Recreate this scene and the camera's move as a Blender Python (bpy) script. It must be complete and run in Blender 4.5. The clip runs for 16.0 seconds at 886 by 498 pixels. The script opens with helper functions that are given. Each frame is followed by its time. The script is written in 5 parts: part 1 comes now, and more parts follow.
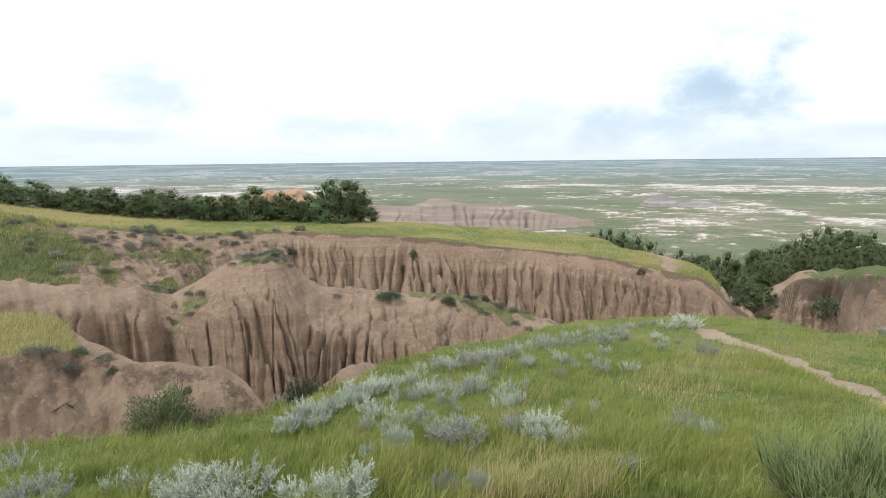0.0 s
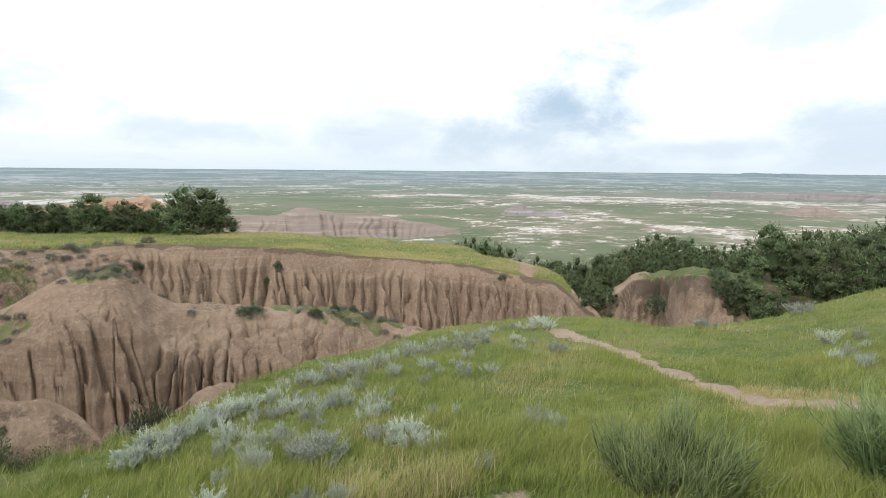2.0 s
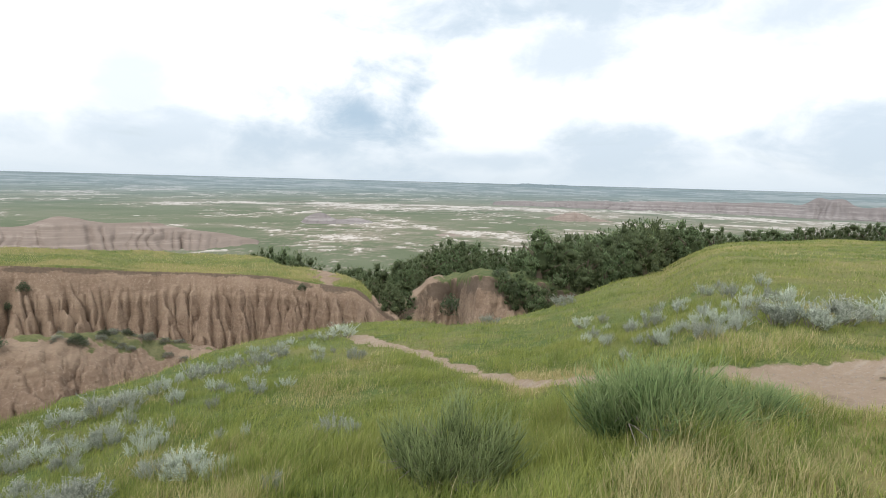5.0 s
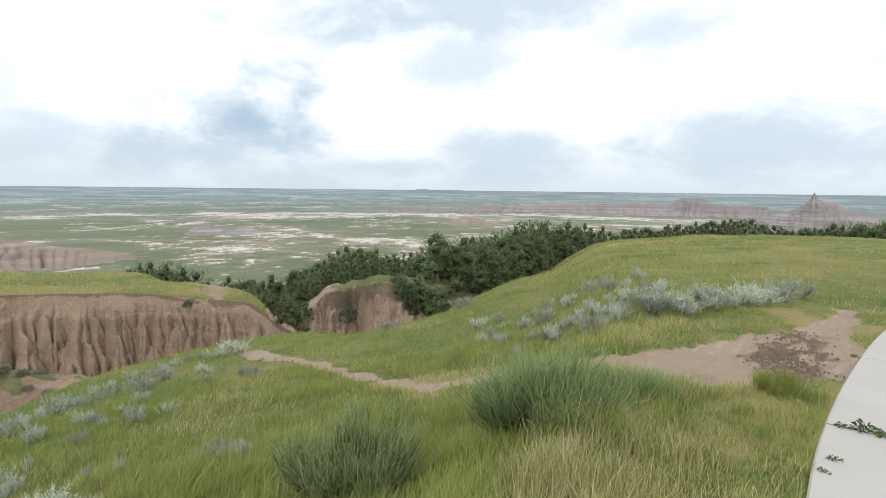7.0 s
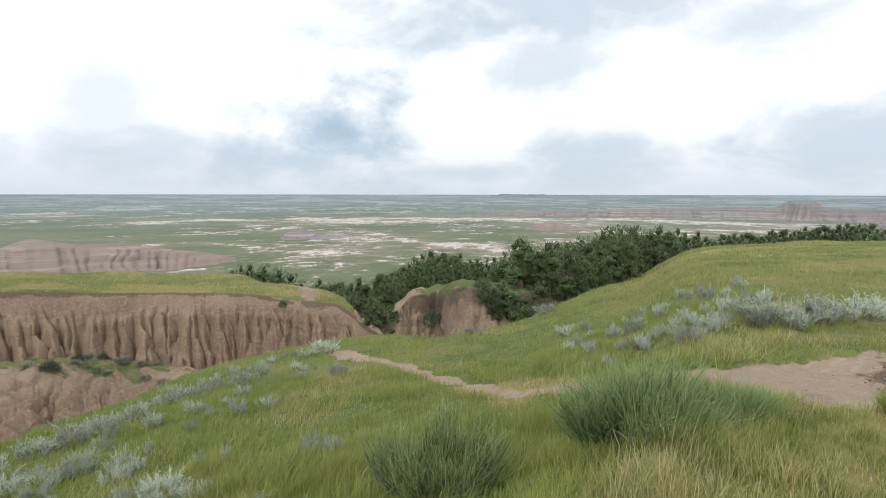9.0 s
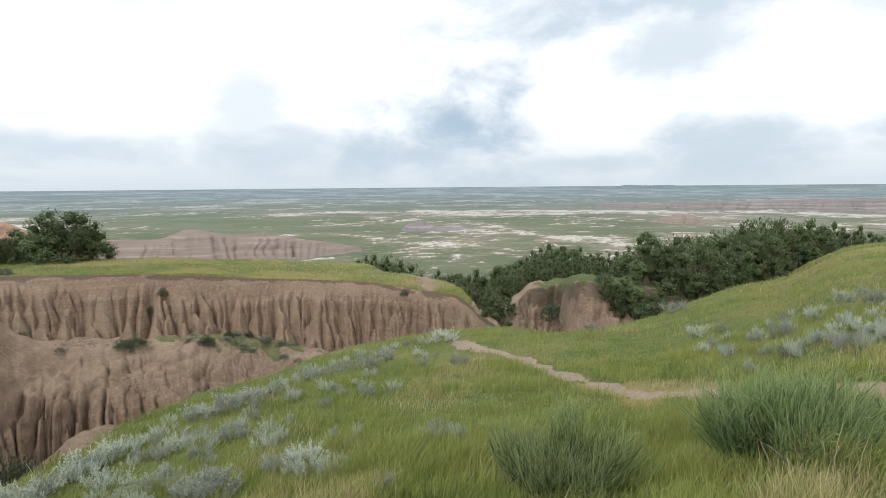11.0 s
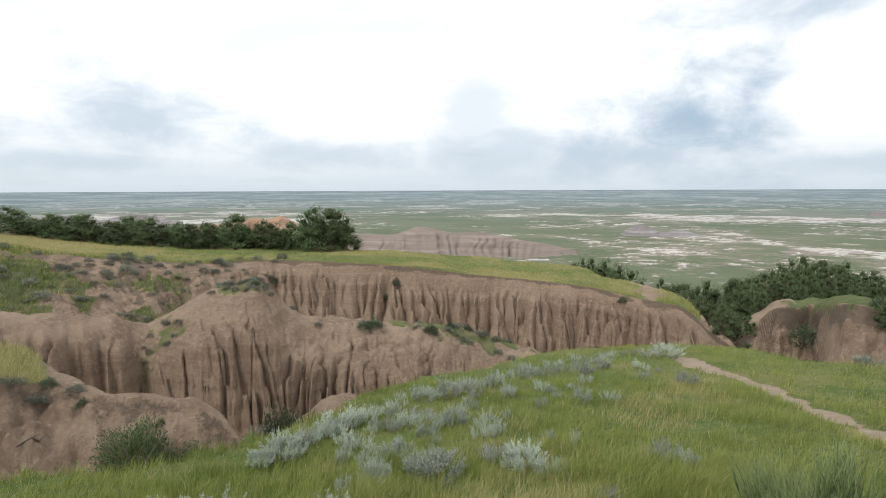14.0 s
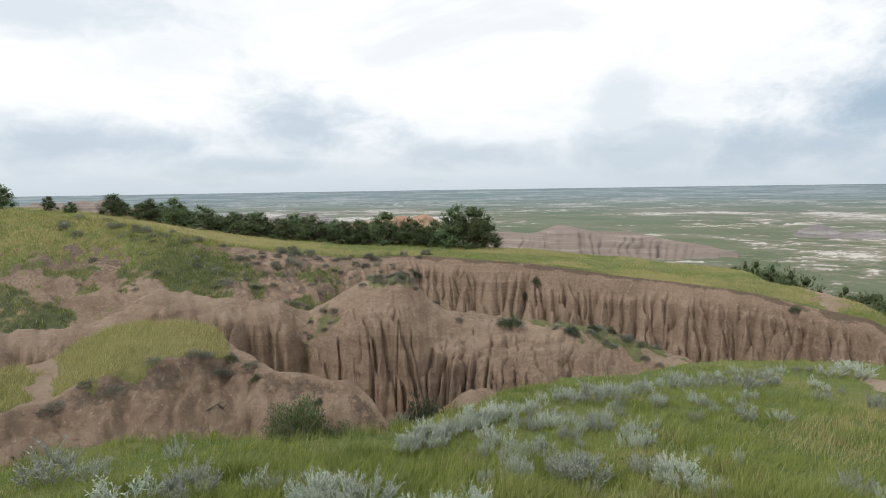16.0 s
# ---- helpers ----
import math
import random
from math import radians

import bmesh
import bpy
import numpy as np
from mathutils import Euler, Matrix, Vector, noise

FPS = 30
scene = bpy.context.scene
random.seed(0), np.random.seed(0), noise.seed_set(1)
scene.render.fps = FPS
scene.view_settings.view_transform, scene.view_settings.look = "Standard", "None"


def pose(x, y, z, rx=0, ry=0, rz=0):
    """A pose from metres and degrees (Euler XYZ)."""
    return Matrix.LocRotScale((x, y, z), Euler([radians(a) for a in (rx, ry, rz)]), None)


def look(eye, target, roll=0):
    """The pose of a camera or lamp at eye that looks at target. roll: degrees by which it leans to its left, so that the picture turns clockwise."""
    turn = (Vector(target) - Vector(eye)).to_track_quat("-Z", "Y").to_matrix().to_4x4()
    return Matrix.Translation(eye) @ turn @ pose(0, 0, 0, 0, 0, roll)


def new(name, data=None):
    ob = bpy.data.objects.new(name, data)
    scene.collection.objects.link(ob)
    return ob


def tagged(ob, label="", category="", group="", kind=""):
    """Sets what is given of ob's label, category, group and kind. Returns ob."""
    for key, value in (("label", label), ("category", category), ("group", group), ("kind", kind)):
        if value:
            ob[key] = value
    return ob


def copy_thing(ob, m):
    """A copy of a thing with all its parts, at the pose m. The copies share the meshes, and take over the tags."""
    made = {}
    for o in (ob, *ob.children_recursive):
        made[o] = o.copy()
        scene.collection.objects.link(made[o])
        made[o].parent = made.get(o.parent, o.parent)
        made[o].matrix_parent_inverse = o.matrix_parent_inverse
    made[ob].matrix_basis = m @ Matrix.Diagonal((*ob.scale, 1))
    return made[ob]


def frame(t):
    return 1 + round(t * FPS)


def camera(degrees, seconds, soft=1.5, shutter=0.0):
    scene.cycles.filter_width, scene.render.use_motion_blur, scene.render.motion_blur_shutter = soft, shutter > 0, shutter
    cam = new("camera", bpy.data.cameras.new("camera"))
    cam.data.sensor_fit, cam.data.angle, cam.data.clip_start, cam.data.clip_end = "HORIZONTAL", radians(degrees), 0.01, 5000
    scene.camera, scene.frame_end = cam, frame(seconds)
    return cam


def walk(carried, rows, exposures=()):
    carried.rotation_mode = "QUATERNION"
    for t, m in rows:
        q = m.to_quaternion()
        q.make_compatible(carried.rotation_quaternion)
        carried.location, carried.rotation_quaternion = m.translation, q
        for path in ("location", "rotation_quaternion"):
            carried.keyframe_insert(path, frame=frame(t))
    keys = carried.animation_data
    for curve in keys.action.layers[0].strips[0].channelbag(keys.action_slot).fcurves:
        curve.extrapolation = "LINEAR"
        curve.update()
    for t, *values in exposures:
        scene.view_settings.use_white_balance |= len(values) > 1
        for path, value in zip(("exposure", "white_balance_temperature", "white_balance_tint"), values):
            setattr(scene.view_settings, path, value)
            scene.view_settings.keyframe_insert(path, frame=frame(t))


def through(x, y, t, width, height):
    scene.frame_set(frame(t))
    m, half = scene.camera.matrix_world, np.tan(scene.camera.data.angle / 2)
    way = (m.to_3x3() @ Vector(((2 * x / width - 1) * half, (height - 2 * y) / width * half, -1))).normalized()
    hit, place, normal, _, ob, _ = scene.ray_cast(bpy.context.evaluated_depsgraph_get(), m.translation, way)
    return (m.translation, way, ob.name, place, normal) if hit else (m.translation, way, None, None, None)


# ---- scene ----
cam = camera(78.33, 16.0, soft=0.75)

# seconds, eye x y z, yaw (left positive), pitch, lean to the left, in degrees
PATH = [
    (0, 0.000, 0.000, 1.600, 0.00, -9.26, -0.63),
    (0.5, 0.026, -0.013, 1.603, -4.33, -8.96, -0.18),
    (1, 0.047, -0.025, 1.607, -7.63, -8.82, -0.16),
    (1.5, 0.073, -0.035, 1.615, -11.21, -8.61, 0.32),
    (2, 0.090, -0.049, 1.615, -13.86, -8.30, 0.50),
    (2.5, 0.108, -0.074, 1.628, -16.73, -8.06, 0.81),
    (3, 0.136, -0.108, 1.633, -23.89, -7.78, 1.25),
    (3.5, 0.158, -0.122, 1.632, -27.76, -7.55, 1.40),
    (4, 0.174, -0.138, 1.636, -29.91, -7.39, 1.46),
    (6.5, 0.266, -0.146, 1.618, -43.04, -6.54, 1.22),
    (7, 0.289, -0.146, 1.611, -45.37, -6.29, 0.64),
    (7.5, 0.299, -0.146, 1.609, -45.87, -6.09, -0.25),
    (8, 0.297, -0.142, 1.611, -44.26, -5.90, -0.34),
    (8.5, 0.275, -0.139, 1.619, -40.49, -5.81, -0.11),
    (9, 0.241, -0.135, 1.621, -36.60, -5.84, 0.08),
    (9.5, 0.219, -0.130, 1.623, -33.59, -6.06, 0.56),
    (10, 0.194, -0.115, 1.627, -30.01, -6.34, 0.26),
    (12.5, 0.126, -0.053, 1.611, -16.48, -6.77, -0.24),
    (13, 0.098, -0.024, 1.615, -11.93, -6.84, -0.01),
    (13.5, 0.051, -0.014, 1.608, -4.58, -6.51, -0.48),
    (14, 0.045, -0.012, 1.605, -1.77, -6.27, -0.22),
    (14.5, 0.033, -0.004, 1.604, 0.72, -6.14, -0.64),
    (15, 0.024, -0.009, 1.598, 3.73, -5.92, -0.85),
    (15.5, -0.000, -0.003, 1.595, 7.93, -5.97, -0.95),
    (16, -0.017, 0.006, 1.582, 12.93, -6.32, -0.86),
]


def toward(x, y, z, yaw, pitch, lean):
    a, b = radians(yaw), radians(pitch)
    eye = Vector((x, y, z))
    return look(eye, eye + Vector((-math.sin(a) * math.cos(b), math.cos(a) * math.cos(b), math.sin(b))), lean)


# the clip's own exposure, in stops
LIGHT = [(0.0, -0.02), (3.5, -0.19), (7.0, -0.23), (10.0, -0.32), (13.0, -0.30), (16.0, -0.46)]
walk(cam, [(t, toward(*row)) for t, *row in PATH], LIGHT)

# ---- world, sun ----
SUN_EL, SUN_AZ = 50.0, -128.0      # degrees; azimuth from +y towards +x


def link(nt, a, b):
    nt.links.new(a, b)


def ramp(nt, source, stops):
    r = nt.nodes.new("ShaderNodeValToRGB")
    while len(r.color_ramp.elements) < len(stops):
        r.color_ramp.elements.new(0.5)
    for e, (p, c) in zip(r.color_ramp.elements, stops):
        e.position = p
        e.color = (*c, 1) if len(c) == 3 else c
    link(nt, source, r.inputs["Fac"])
    return r.outputs["Color"]


def fac_ramp(nt, source, a, b, lo=0.0, hi=1.0):
    m = nt.nodes.new("ShaderNodeMapRange")
    m.interpolation_type = "SMOOTHSTEP"
    for name, v in (("From Min", a), ("From Max", b), ("To Min", lo), ("To Max", hi)):
        m.inputs[name].default_value = v
    link(nt, source, m.inputs["Value"])
    return m.outputs["Result"]


def mix(nt, fac, a, b, kind="MIX"):
    m = nt.nodes.new("ShaderNodeMix")
    m.data_type, m.blend_type = "RGBA", kind
    for socket, v in ((m.inputs[0], fac), (m.inputs[6], a), (m.inputs[7], b)):
        if isinstance(v, (int, float)):
            socket.default_value = v
        elif isinstance(v, tuple):
            socket.default_value = (*v, 1)
        else:
            link(nt, v, socket)
    return m.outputs[2]


def calc(nt, op, a, b=0.5, c=0.0):
    m = nt.nodes.new("ShaderNodeMath")
    m.operation = op
    for i, v in enumerate((a, b, c)):
        if isinstance(v, (int, float)):
            m.inputs[i].default_value = v
        else:
            link(nt, v, m.inputs[i])
    return m.outputs[0]


def noise_of(nt, vec, scale, detail=4.0, rough=0.55, warp=0.0):
    n = nt.nodes.new("ShaderNodeTexNoise")
    n.inputs["Scale"].default_value, n.inputs["Detail"].default_value = scale, detail
    n.inputs["Roughness"].default_value, n.inputs["Distortion"].default_value = rough, warp
    if vec is not None:
        link(nt, vec, n.inputs["Vector"])
    return n.outputs["Fac"]


def scaled(nt, vec, x, y, z, at=(0, 0, 0)):
    m = nt.nodes.new("ShaderNodeMapping")
    m.inputs["Scale"].default_value = (x, y, z)
    m.inputs["Location"].default_value = at
    link(nt, vec, m.inputs["Vector"])
    return m.outputs["Vector"]


# grey undersides: bearing, elevation, half widths in degrees, strength
CLOUDS = [(26.0, 6.2, 10, 6.5, 0.95), (21, 3.4, 14, 2.8, 0.7), (9, 3.6, 10, 2.8, 0.5), (33, 16.5, 10, 3.4, 0.65), (47, 12.5, 11, 3, 0.5), (53, 3.2, 8, 4, 0.6),
          (65, 14.5, 8, 3, 0.5), (54, 19, 16, 5, 0.6), (74, 4.4, 14, 4, 0.6), (-26, 6.0, 10, 3.6, 0.6), (-45, 4.4, 9, 2.6, 0.6), (5, 9, 5, 6, 0.35), (-9, 3.6, 10, 1.8, 0.5),
          (-50, 15, 12, 3, 0.4), (88, 12, 9, 5, 0.5), (-30, 2.5, 12, 1.2, 0.5), (38, 2.2, 10, 1.2, 0.5)]


def make_world():
    w = bpy.data.worlds.new("sky")
    scene.world = w
    w.use_nodes = True
    nt = w.node_tree
    nt.nodes.clear()
    sky = nt.nodes.new("ShaderNodeTexSky")
    sky.sky_type = "NISHITA"
    sky.sun_disc = False
    sky.sun_elevation, sky.sun_rotation = radians(SUN_EL), radians(SUN_AZ)
    blue = mix(nt, 1.0, sky.outputs["Color"], (0.11, 0.11, 0.11), "MULTIPLY")
    co = nt.nodes.new("ShaderNodeTexCoord").outputs["Generated"]
    sep = nt.nodes.new("ShaderNodeSeparateXYZ")
    link(nt, co, sep.inputs[0])
    # cloud deck seen in perspective: direction divided by its height
    up = calc(nt, "MAXIMUM", sep.outputs["Z"], 0.0)
    low = calc(nt, "ADD", up, 0.16)
    comb = nt.nodes.new("ShaderNodeCombineXYZ")
    link(nt, calc(nt, "DIVIDE", sep.outputs["X"], low), comb.inputs[0])
    link(nt, calc(nt, "DIVIDE", sep.outputs["Y"], low), comb.inputs[1])
    deck = comb.outputs[0]
    big = noise_of(nt, scaled(nt, deck, 1, 1, 1, (3.1, 1.7, 0)), 0.9, 6, 0.55, 0.4)
    warp = noise_of(nt, scaled(nt, co, 1, 1, 1.6), 4.0, 7, 0.56, 0.3)
    puff = noise_of(nt, scaled(nt, co, 1, 1, 2.2), 9.0, 7, 0.62, 0.4)
    grey = fac_ramp(nt, calc(nt, "ADD", calc(nt, "MULTIPLY", big, 0.75), calc(nt, "MULTIPLY", puff, 0.25)), 0.46, 0.68, 0.0, 0.22)
    for az, el, wa, we, amount in CLOUDS:
        a, e = radians(az), radians(el)
        dot = nt.nodes.new("ShaderNodeVectorMath")
        dot.operation = "SUBTRACT"
        link(nt, co, dot.inputs[0])
        dot.inputs[1].default_value = (math.sin(a) * math.cos(e), math.cos(a) * math.cos(e), math.sin(e))
        turn = nt.nodes.new("ShaderNodeMapping")
        turn.inputs["Rotation"].default_value = (0, 0, a)
        link(nt, dot.outputs[0], turn.inputs["Vector"])
        size = nt.nodes.new("ShaderNodeMapping")
        size.inputs["Scale"].default_value = (1 / radians(wa), 1.0, 1 / radians(we))
        link(nt, turn.outputs[0], size.inputs["Vector"])
        ln = nt.nodes.new("ShaderNodeVectorMath")
        ln.operation = "LENGTH"
        link(nt, size.outputs[0], ln.inputs[0])
        edge = calc(nt, "ADD", ln.outputs["Value"], calc(nt, "MULTIPLY", calc(nt, "SUBTRACT", calc(nt, "ADD", calc(nt, "MULTIPLY", warp, 1.35), calc(nt, "MULTIPLY", puff, 0.65)), 1.0), 2.2))
        grey = calc(nt, "MAXIMUM", grey, fac_ramp(nt, edge, 1.35, 0.1, 0.0, min(1.0, 1.15 * amount)))
    cloud = mix(nt, grey, (1.42, 1.45, 1.48), (0.56, 0.73, 0.90))
    gap = fac_ramp(nt, big, 0.30, 0.42, 0.15, 0.0)
    colour = mix(nt, gap, cloud, blue)
    # pale blue-grey band above the horizon
    band = fac_ramp(nt, sep.outputs["Z"], -0.02, 0.13, 0.85, 0.0)
    colour = mix(nt, band, colour, (0.75, 0.87, 0.97))
    bg = nt.nodes.new("ShaderNodeBackground")
    bg.inputs["Strength"].default_value = 1.0
    link(nt, colour, bg.inputs["Color"])
    out = nt.nodes.new("ShaderNodeOutputWorld")
    link(nt, bg.outputs[0], out.inputs[0])


make_world()
sun = new("sun", bpy.data.lights.new("sun", "SUN"))
sun.data.energy, sun.data.angle, sun.data.color = 1.9, radians(12), (1.0, 0.96, 0.9)
_a, _e = radians(SUN_AZ), radians(SUN_EL)
sun.matrix_world = look((0, 0, 0), (-math.sin(_a) * math.cos(_e), -math.cos(_a) * math.cos(_e), -math.sin(_e)))


# ---- materials ----
def material(name, rough=0.9, spec=0.2):
    m = bpy.data.materials.new(name)
    m.use_nodes = True
    nt = m.node_tree
    bsdf = nt.nodes["Principled BSDF"]
    bsdf.inputs["Roughness"].default_value = rough
    bsdf.inputs["Specular IOR Level"].default_value = spec
    return m, nt, bsdf


def where(nt):
    return nt.nodes.new("ShaderNodeNewGeometry").outputs["Position"]


def bumped(nt, bsdf, height, strength=0.4, distance=0.05):
    b = nt.nodes.new("ShaderNodeBump")
    b.inputs["Strength"].default_value, b.inputs["Distance"].default_value = strength, distance
    link(nt, height, b.inputs["Height"])
    link(nt, b.outputs[0], bsdf.inputs["Normal"])


def mask(nt, name):
    a = nt.nodes.new("ShaderNodeAttribute")
    a.attribute_name = name
    return a.outputs["Fac"]


def ground_material():
    m, nt, bsdf = material("ground_soil_and_turf", 0.95, 0.1)
    p = where(nt)
    sep = nt.nodes.new("ShaderNodeSeparateXYZ")
    link(nt, p, sep.inputs[0])
    # clay: brown-pink siltstone, bedding by height, streaks, pebbles
    n_mid = noise_of(nt, p, 0.35, 5, 0.6, 0.3)
    n_fine = noise_of(nt, p, 6.0, 6, 0.65)
    clay = ramp(nt, n_mid, [(0.3, (0.195, 0.138, 0.100)), (0.5, (0.250, 0.180, 0.132)), (0.7, (0.315, 0.236, 0.178))])
    beds = noise_of(nt, scaled(nt, p, 0.06, 0.06, 2.6), 1.0, 4, 0.6)
    clay = mix(nt, fac_ramp(nt, beds, 0.42, 0.62, 0.0, 0.38), clay, (0.385, 0.295, 0.215))
    run = noise_of(nt, scaled(nt, p, 2.2, 2.2, 0.12), 1.0, 4, 0.6)
    clay = mix(nt, fac_ramp(nt, run, 0.58, 0.75, 0.0, 0.08), clay, (0.20, 0.125, 0.088))
    clay = mix(nt, fac_ramp(nt, n_fine, 0.45, 0.7, 0.0, 0.5), clay, (0.39, 0.305, 0.225))
    clay = mix(nt, fac_ramp(nt, noise_of(nt, p, 3.1, 6, 0.7), 0.55, 0.75, 0.0, 0.6), clay, (0.145, 0.108, 0.078))
    peb = nt.nodes.new("ShaderNodeTexVoronoi")
    peb.inputs["Scale"].default_value = 5.5
    link(nt, p, peb.inputs["Vector"])
    clay = mix(nt, fac_ramp(nt, peb.outputs["Distance"], 0.13, 0.09, 0.0, 0.35), clay, (0.52, 0.44, 0.37))
    blot = noise_of(nt, scaled(nt, p, 5.5, 5.5, 1.1), 1.0, 3, 0.6)
    clay = mix(nt, fac_ramp(nt, blot, 0.62, 0.72, 0.0, 0.5), clay, (0.42, 0.34, 0.275))
    crumb = calc(nt, "MULTIPLY", calc(nt, "SUBTRACT", noise_of(nt, p, 7.0, 6, 0.75), 0.5), 1.5)
    clay = mix(nt, fac_ramp(nt, calc(nt, "ADD", mask(nt, "topsoil"), crumb), 0.38, 0.66, 0.0, 0.85), clay, mix(nt, n_fine, (0.085, 0.065, 0.05), (0.20, 0.155, 0.12)))
    # turf: green and straw patches
    ragged = calc(nt, "MULTIPLY", calc(nt, "SUBTRACT", noise_of(nt, p, 5.0, 6, 0.72), 0.5), 1.3)
    g1 = noise_of(nt, p, 0.22, 4, 0.6, 0.5)
    g2 = noise_of(nt, p, 1.6, 5, 0.65)
    g3 = noise_of(nt, scaled(nt, p, 14, 14, 3), 1.0, 4, 0.7)
    turf = ramp(nt, g1, [(0.32, (0.100, 0.152, 0.048)), (0.5, (0.142, 0.190, 0.064)), (0.66, (0.215, 0.222, 0.090))])
    turf = mix(nt, fac_ramp(nt, g2, 0.4, 0.7, 0.0, 0.55), turf, (0.25, 0.235, 0.085))
    turf = mix(nt, fac_ramp(nt, g3, 0.42, 0.66, 0.0, 0.7), turf, (0.055, 0.085, 0.022))
    turf = mix(nt, fac_ramp(nt, noise_of(nt, scaled(nt, p, 5, 5, 2), 1.0, 5, 0.7), 0.52, 0.7, 0.0, 0.6), turf, (0.29, 0.29, 0.135))
    turf = mix(nt, mask(nt, "lush"), turf, mix(nt, fac_ramp(nt, g2, 0.35, 0.65), (0.072, 0.088, 0.046), (0.145, 0.145, 0.088)))
    dry = mask(nt, "straw")
    turf = mix(nt, dry, turf, mix(nt, g3, (0.36, 0.30, 0.14), (0.22, 0.20, 0.08)))
    colour = mix(nt, fac_ramp(nt, calc(nt, "ADD", mask(nt, "grass"), ragged), 0.38, 0.60), clay, turf)
    dirt = mix(nt, n_fine, (0.30, 0.225, 0.165), (0.43, 0.34, 0.26))
    dirt = mix(nt, fac_ramp(nt, noise_of(nt, p, 30, 3), 0.6, 0.7, 0, 0.5), dirt, (0.56, 0.48, 0.40))
    dirt = mix(nt, fac_ramp(nt, noise_of(nt, p, 0.9, 5, 0.65), 0.56, 0.70, 0, 0.5), dirt, (0.16, 0.118, 0.09))
    dirt = mix(nt, fac_ramp(nt, noise_of(nt, scaled(nt, p, 1.2, 7.0, 1), 1.0, 5, 0.7), 0.48, 0.68, 0, 0.55), dirt, (0.47, 0.40, 0.33))
    colour = mix(nt, fac_ramp(nt, calc(nt, "ADD", mask(nt, "trail"), ragged), 0.36, 0.64), colour, dirt)
    # the plain: prairie with pale eroded flats
    far = mask(nt, "plain")
    f1 = noise_of(nt, p, 0.004, 6, 0.6, 0.4)
    prairie = ramp(nt, f1, [(0.35, (0.105, 0.132, 0.078)), (0.5, (0.138, 0.160, 0.102)), (0.65, (0.185, 0.188, 0.135))])
    pale = mask(nt, "pale")
    prairie = mix(nt, mask(nt, "tan"), prairie, mix(nt, f1, (0.24, 0.215, 0.175), (0.33, 0.28, 0.24)))
    prairie = mix(nt, pale, prairie, mix(nt, f1, (0.64, 0.615, 0.585), (0.50, 0.46, 0.42)))
    # aerial haze painted into the colour: blue-grey, streaked, stronger with distance
    haze = mask(nt, "painted_haze")
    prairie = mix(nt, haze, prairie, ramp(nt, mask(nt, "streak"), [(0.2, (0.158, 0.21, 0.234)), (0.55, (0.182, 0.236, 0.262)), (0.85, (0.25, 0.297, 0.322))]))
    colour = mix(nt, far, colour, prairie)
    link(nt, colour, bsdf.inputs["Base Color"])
    h = calc(nt, "ADD", calc(nt, "ADD", calc(nt, "MULTIPLY", n_fine, 0.7), calc(nt, "MULTIPLY", noise_of(nt, p, 2.2, 5, 0.7), 1.3)), calc(nt, "MULTIPLY", noise_of(nt, p, 22, 4, 0.7), 0.5))
    bumped(nt, bsdf, h, 0.9, 0.12)
    return m


GROUND = ground_material()


# ---- numeric noise ----
def _hash(i, j, seed):
    v = (i.astype(np.int64) * 374761393 + j.astype(np.int64) * 668265263 + seed * 2147483647) & 0xFFFFFFFF
    v = ((v ^ (v >> 13)) * 1274126177) & 0xFFFFFFFF
    v = ((v ^ (v >> 16)) * 2246822519) & 0xFFFFFFFF
    return ((v ^ (v >> 15)) & 0xFFFFFF) / float(0xFFFFFF)


def vnoise(x, y, seed=0):
    """Smooth value noise, -1 to 1."""
    x, y = np.asarray(x, float), np.asarray(y, float)
    i, j = np.floor(x), np.floor(y)
    u, v = x - i, y - j
    u, v = u * u * u * (u * (6 * u - 15) + 10), v * v * v * (v * (6 * v - 15) + 10)
    a, b = _hash(i, j, seed), _hash(i + 1, j, seed)
    c, d = _hash(i, j + 1, seed), _hash(i + 1, j + 1, seed)
    return 2 * (a + (b - a) * u + (c - a) * v + (a - b - c + d) * u * v) - 1


def fbm(x, y, octaves=4, seed=0, gain=0.5):
    total, amp = 0.0, 1.0
    for k in range(octaves):
        total = total + amp * vnoise(x, y, seed + 17 * k)
        x, y, amp = x * 2.03 + 11.3, y * 2.03 - 7.1, amp * gain
    return total


def ridged(x, y, octaves=3, seed=0, gain=0.5):
    """0 in sharp valleys, about 1 on round ribs."""
    total, amp, full = 0.0, 1.0, 0.0
    for k in range(octaves):
        total = total + amp * np.sqrt(np.abs(vnoise(x, y, seed + 31 * k)) + 1e-6)
        full += amp
        x, y, amp = x * 2.17 + 3.7, y * 2.17 + 9.2, amp * gain
    return total / full


def ribs(a, seed):
    """Round ribs (1) between sharp valleys (0) along a."""
    n = np.abs(vnoise(a, a * 0 + 0.37, seed))
    return np.sqrt(np.minimum(n * 1.8, 1) + 1e-4)


def smooth(a, b, x):
    t = np.clip((x - a) / (b - a), 0, 1)
    return t * t * (3 - 2 * t)


def line(table, x):
    """A smooth curve through (x, value) pairs."""
    xs, ys = np.array(table, float).T
    m = np.gradient(ys, xs)
    k = np.clip(np.searchsorted(xs, x) - 1, 0, len(xs) - 2)
    h = xs[k + 1] - xs[k]
    t = np.clip((x - xs[k]) / h, 0, 1)
    return ((1 + 2 * t) * (1 - t) ** 2 * ys[k] + t * (1 - t) ** 2 * h * m[k]
            + t * t * (3 - 2 * t) * ys[k + 1] + t * t * (t - 1) * h * m[k + 1])


